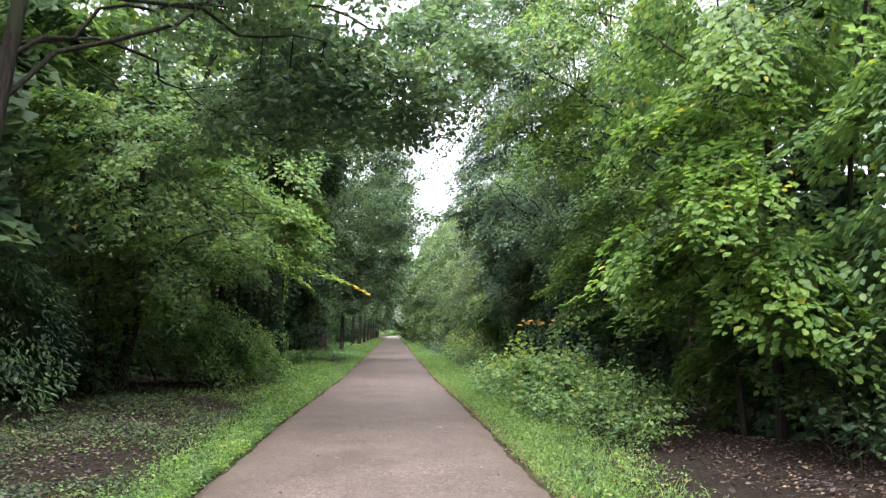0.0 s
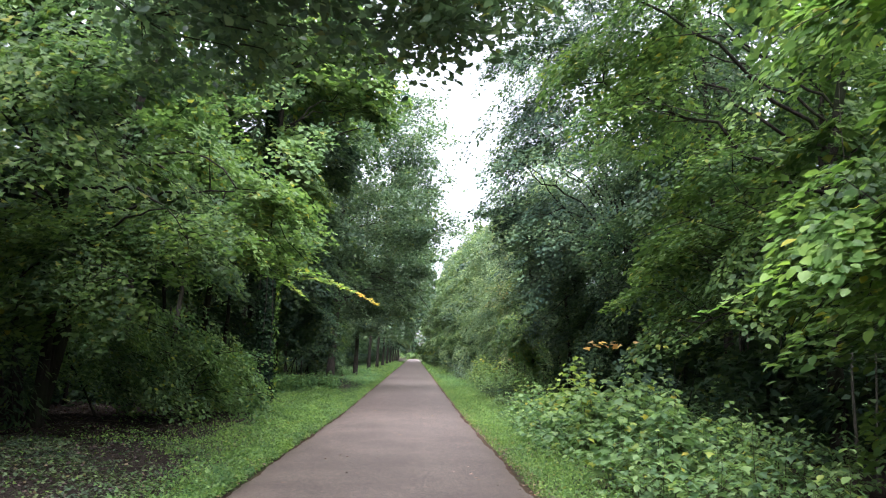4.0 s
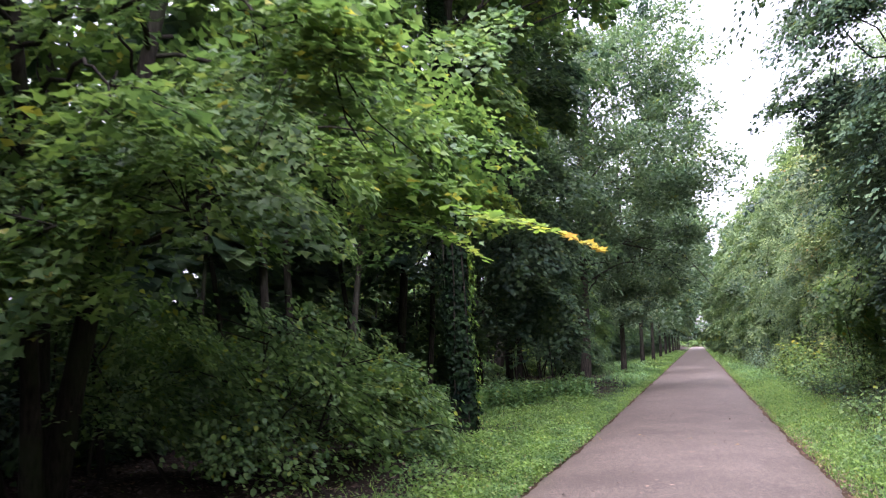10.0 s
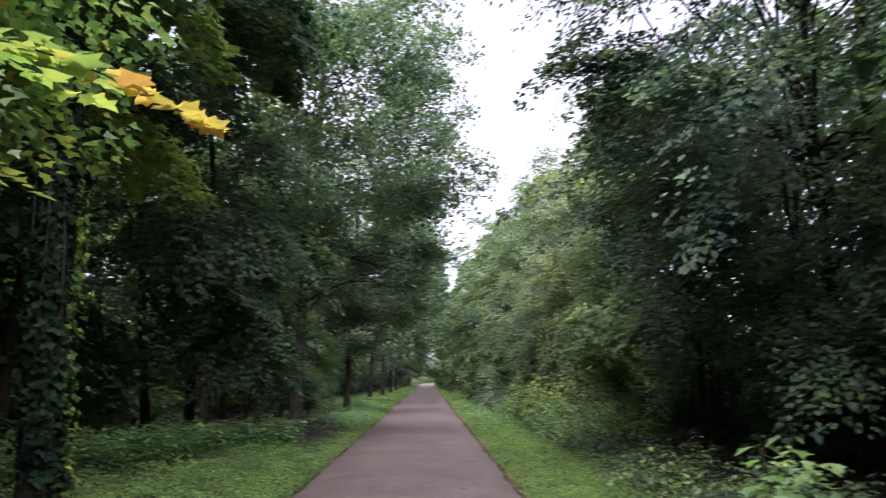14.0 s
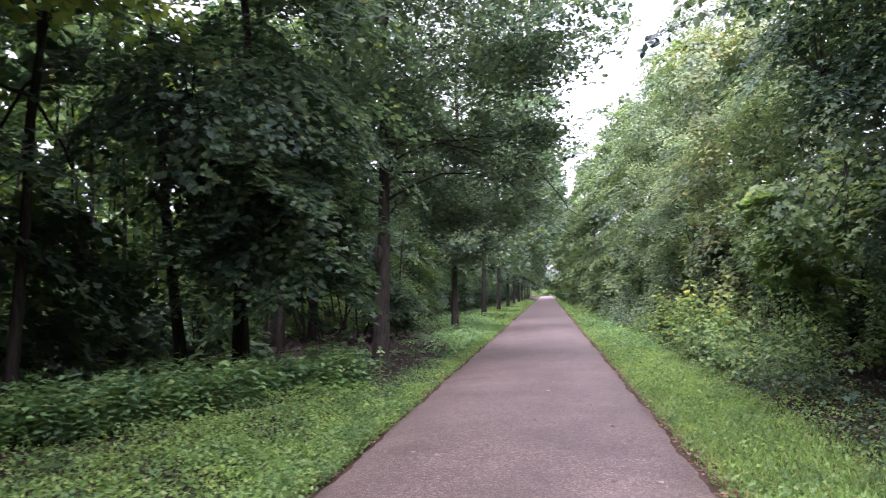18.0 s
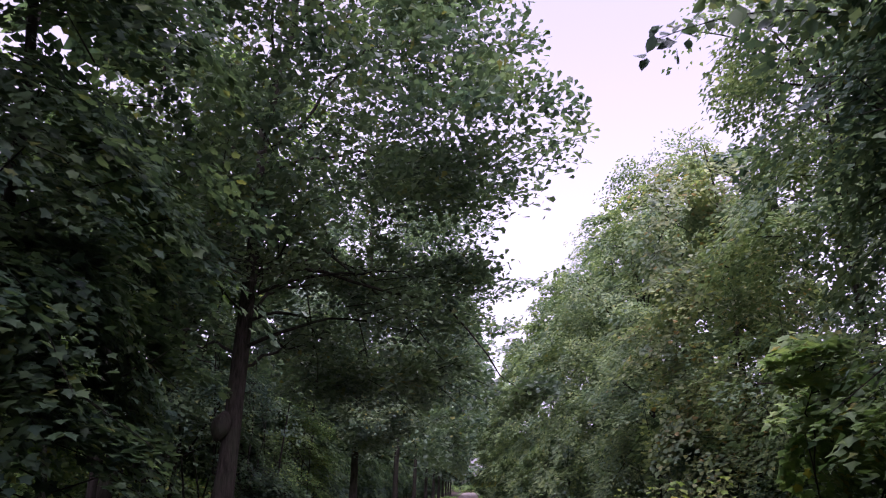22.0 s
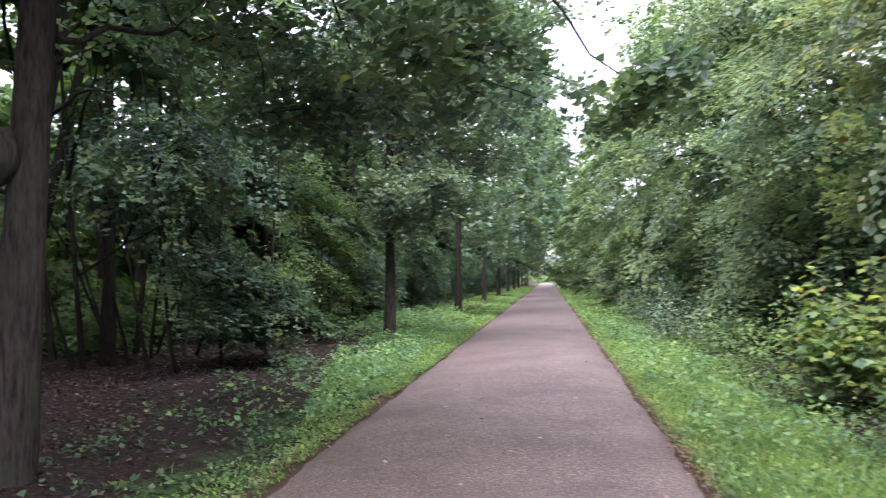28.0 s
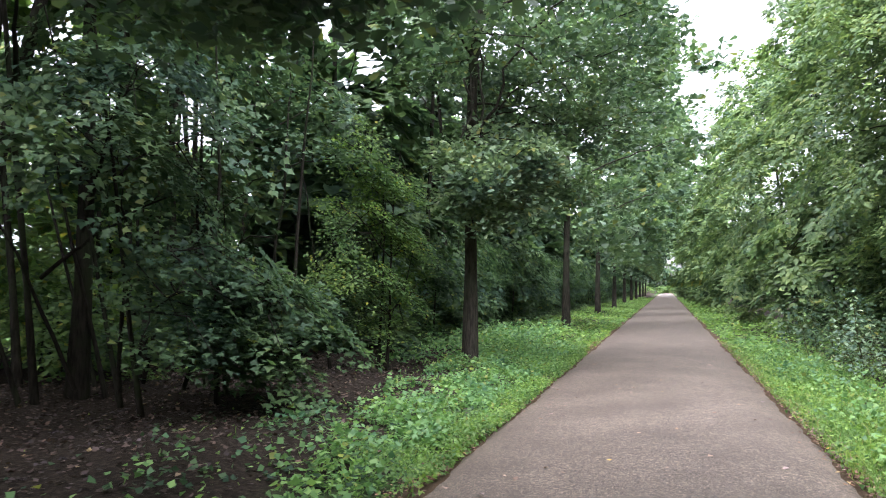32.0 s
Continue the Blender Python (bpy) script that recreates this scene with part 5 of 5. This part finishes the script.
def flat_spray(parent, a, b, n, size, mats, label):
    """A thin branch from a to b with pairs of broad leaves held flat along it; the outer ones in the second material."""
    o = np.array(parent.location)
    a, b = np.array(a) - o, np.array(b) - o
    t = np.linspace(0, 1, 6)[:, None]
    v, f = tube(a * (1 - t) + b * t + UP * 0.10 * np.sin(np.pi * t), np.linspace(0.008, 0.002, 6), 5)
    stem = piece("side_branch", tri_mesh("side_branch", v, f, TWIG), parent)
    d = (b - a) / np.linalg.norm(b - a)
    across = np.cross(d, UP)
    k = np.linspace(0.12, 1.0, n)
    sgn = np.where(np.arange(n) % 2, 1.0, -1.0)
    off = sgn * rg.uniform(0.02, 0.17, n) * (1.15 - 0.7 * k)
    p = a + (b - a) * k[:, None] + across * off[:, None] + UP * (0.10 * np.sin(np.pi * k) - 0.25 * np.abs(off) + rg.normal(0, 0.012, n))[:, None]
    h = d * 0.8 + across * (sgn * 0.6)[:, None] - UP * 0.25
    for mat, pick, name in ((mats[0], k < 0.70, "foliage"), (mats[1], k >= 0.70, "end_leaves")):
        v, f = leaves(p[pick], h[pick], 0.18, size * (1.1 - 0.3 * k[pick]), "lobed", rg, True)
        piece(name, tri_mesh(name, v, f, mat), stem, label if name == "end_leaves" else "")


lime = next(o for o in scene.objects if o.name == "lime_tree")
flat_spray(lime, (3.9, 10.9, 2.45), (2.31, 11.1, 1.84), 34, 0.12, (BRIGHT, BRIGHT), "bright green leaves at a low branch tip")
flat_spray(maple, (-2.1, 20.5, 2.95), (-0.62, 20.2, 2.40), 64, 0.135, (LIME, GOLD), "golden yellow leaves at a branch tip")
flat_spray(maple, (-2.6, 21.2, 3.2), (-1.35, 20.9, 2.75), 26, 0.135, (BRIGHT, LIME), "yellow-green leaves at a branch tip")
for a, b in (((-3.0, 22.4, 3.7), (-2.5, 23.4, 3.25)), ((-3.5, 21.7, 3.3), (-2.4, 22.5, 2.7)), ((-3.7, 22.4, 3.5), (-2.9, 23.8, 3.2)), ((-3.2, 21.2, 3.1), (-2.2, 21.6, 2.6))):
    flat_spray(maple, a, b, 30, 0.135, (BRIGHT, LIME), "yellow-green leaves at a branch tip")


def hanging(parent, a, b, sag, n, size, shape, mat, label):
    """A thin branch from a to b with leaves hanging along it."""
    o = np.array(parent.location)
    a, b = np.array(a) - o, np.array(b) - o
    t = np.linspace(0, 1, 7)[:, None]
    w = a * (1 - t) + b * t - UP * sag * t * t
    v, f = tube(w, np.linspace(0.009, 0.003, 7), 5)
    stem = piece("side_branch", tri_mesh("side_branch", v, f, TWIG), parent)
    k = rg.uniform(0.05, 1.02, n)
    p = a + (b - a) * k[:, None] - UP * (sag * k * k)[:, None] + rg.normal(0, 1, (n, 3)) * np.array((0.04, 0.10, 0.04))
    h = (b - a) / np.linalg.norm(b - a) * 0.4 - UP * 0.8 + rg.normal(0, 0.3, (n, 3))
    v, f = leaves(p, h, 0.5, size, shape, rg, True, np.tile(np.array((0.0, -0.6, 0.6)), (n, 1)))
    piece("hanging_leaves", tri_mesh("hanging_leaves", v, f, mat), stem, label)


host = next(o for o in scene.objects if o.name == "field_maple")
hanging(host, (3.2, 32.9, 5.15), (1.55, 32.1, 4.85), 0.4, 70, 0.125, "ovate", OAK, "row of rounded leaves hanging from a thin branch")
hanging(host, (3.2, 33.1, 5.4), (2.0, 32.3, 5.25), 0.3, 50, 0.125, "ovate", OAK, "row of rounded leaves hanging from a thin branch")
shady = next(o for o in scene.objects if o.name == "maple_tree.002")
for a, b, sg in (((-4.4, 35.2, 2.1), (-2.75, 36.5, 1.55), 0.40), ((-4.3, 35.4, 1.7), (-2.9, 36.2, 1.0), 0.55), ((-4.6, 35.6, 1.5), (-3.4, 36.9, 1.0), 0.45), ((-4.6, 33.2, 2.3), (-3.6, 32.9, 1.9), 0.5)):
    hanging(shady, a, b, sg, 44, 0.125, "lobed", DARK, "dark maple leaves hanging near the ground")
oak39 = next(o for o in scene.objects if o.name == "oak_tree.002")
for a, b in (((-0.6, 41.9, 3.5), (0.9, 40.9, 2.9)), ((-0.4, 41.6, 3.3), (0.3, 40.6, 2.75)), ((0.2, 41.6, 3.4), (1.35, 41.2, 2.95)), ((-1.6, 41.9, 3.4), (-0.6, 40.7, 2.85))):
    hanging(oak39, a, b, 0.25, 40, 0.095, "oak", OAK, "oak leaves hanging low over the path")


def bare(parent, a, b, lift, r0, seed):
    """A leafless branch that arches from a to b, with a few side twigs."""
    rb = np.random.default_rng(seed)
    o = np.array(parent.location)
    a, b = np.array(a) - o, np.array(b) - o
    t = np.linspace(0, 1, 12)[:, None]
    w = a * (1 - t) + b * t + UP * lift * np.sin(np.pi * t) + np.cumsum(rb.normal(0, 0.018, (12, 3)), axis=0) * np.linalg.norm(b - a) * t
    chunks = [tube(w, r0 * (1 - t[:, 0]) ** 0.9 + 0.004, 6)]
    for k in range(4, 12, 2):
        d = (w[k] - w[k - 1]) / np.linalg.norm(w[k] - w[k - 1])
        tip = w[k] + (d + rb.normal(0, 0.5, 3) + UP * 0.15) * rb.uniform(0.3, 0.7)
        chunks.append(tube(np.stack([w[k], (w[k] + tip) / 2 + UP * 0.04, tip]), np.array((0.007, 0.005, 0.002)), 4))
    v, f = join(chunks)
    piece("bare_branch", tri_mesh("bare_branch", v, f, TWIG), parent, "thin dark leafless branch")


thicket_bush = next(o for o in scene.objects if o.name == "tall_bush")
for k, (a, b, s) in enumerate((((-7.7, 47.0, 1.7), (-5.0, 46.6, 2.8), 0.15), ((-6.6, 47.6, 0.3), (-4.4, 45.8, 2.2), 0.5), ((-6.2, 46.6, 0.3), (-5.2, 45.4, 3.2), 0.2), ((-7.0, 46.8, 0.3), (-7.6, 45.4, 3.4), 0.2),
                               ((-5.6, 47.0, 0.3), (-4.0, 46.4, 1.9), 0.6), ((-6.4, 46.2, 2.2), (-4.6, 45.0, 3.6), 0.25))):
    bare(thicket_bush, a, b, s, 0.026, 700 + k)
fork = next(o for o in scene.objects if o.name == "forked_tree")
for k, (a, b, s) in enumerate((((-7.2, 44.8, 3.6), (-4.4, 43.6, 3.7), 0.5), ((-7.1, 44.8, 4.2), (-4.9, 43.2, 4.9), 0.3), ((-7.0, 44.8, 4.6), (-3.9, 44.6, 4.4), 0.5), ((-7.4, 44.8, 2.9), (-8.6, 43.2, 3.0), 0.2),
                               ((-7.4, 46.2, 3.2), (-5.6, 44.6, 4.4), 0.4), ((-6.9, 44.8, 5.0), (-5.6, 42.4, 5.3), 0.3))):
    bare(fork, a, b, s, 0.040, 720 + k)
for k, (a, b, s) in enumerate((((-3.2, 39.4, 3.6), (-0.9, 42.6, 3.9), 0.5), ((-3.2, 39.4, 4.0), (-2.6, 43.4, 4.0), 0.5), ((-3.2, 39.4, 4.4), (-0.4, 41.4, 4.6), 0.5), ((-3.2, 39.4, 3.3), (-4.9, 42.0, 3.9), 0.3))):
    bare(oak39, a, b, s, 0.032, 740 + k)
# a healed burl on the oak's trunk
t = np.linspace(0, 1, 9)[:, None]
v, f = tube(np.array((-0.02, -0.10, 2.05)) * (1 - t) + np.array((0.10, -0.08, 2.50)) * t, 0.02 + 0.13 * np.sin(np.pi * t[:, 0]) ** 0.8, 9)
me = tri_mesh("burl", v, f, OAK_BARK)
me.polygons.foreach_set("use_smooth", np.ones(len(f), bool))
piece("burl", me, oak39, "swollen healed burl in the bark")
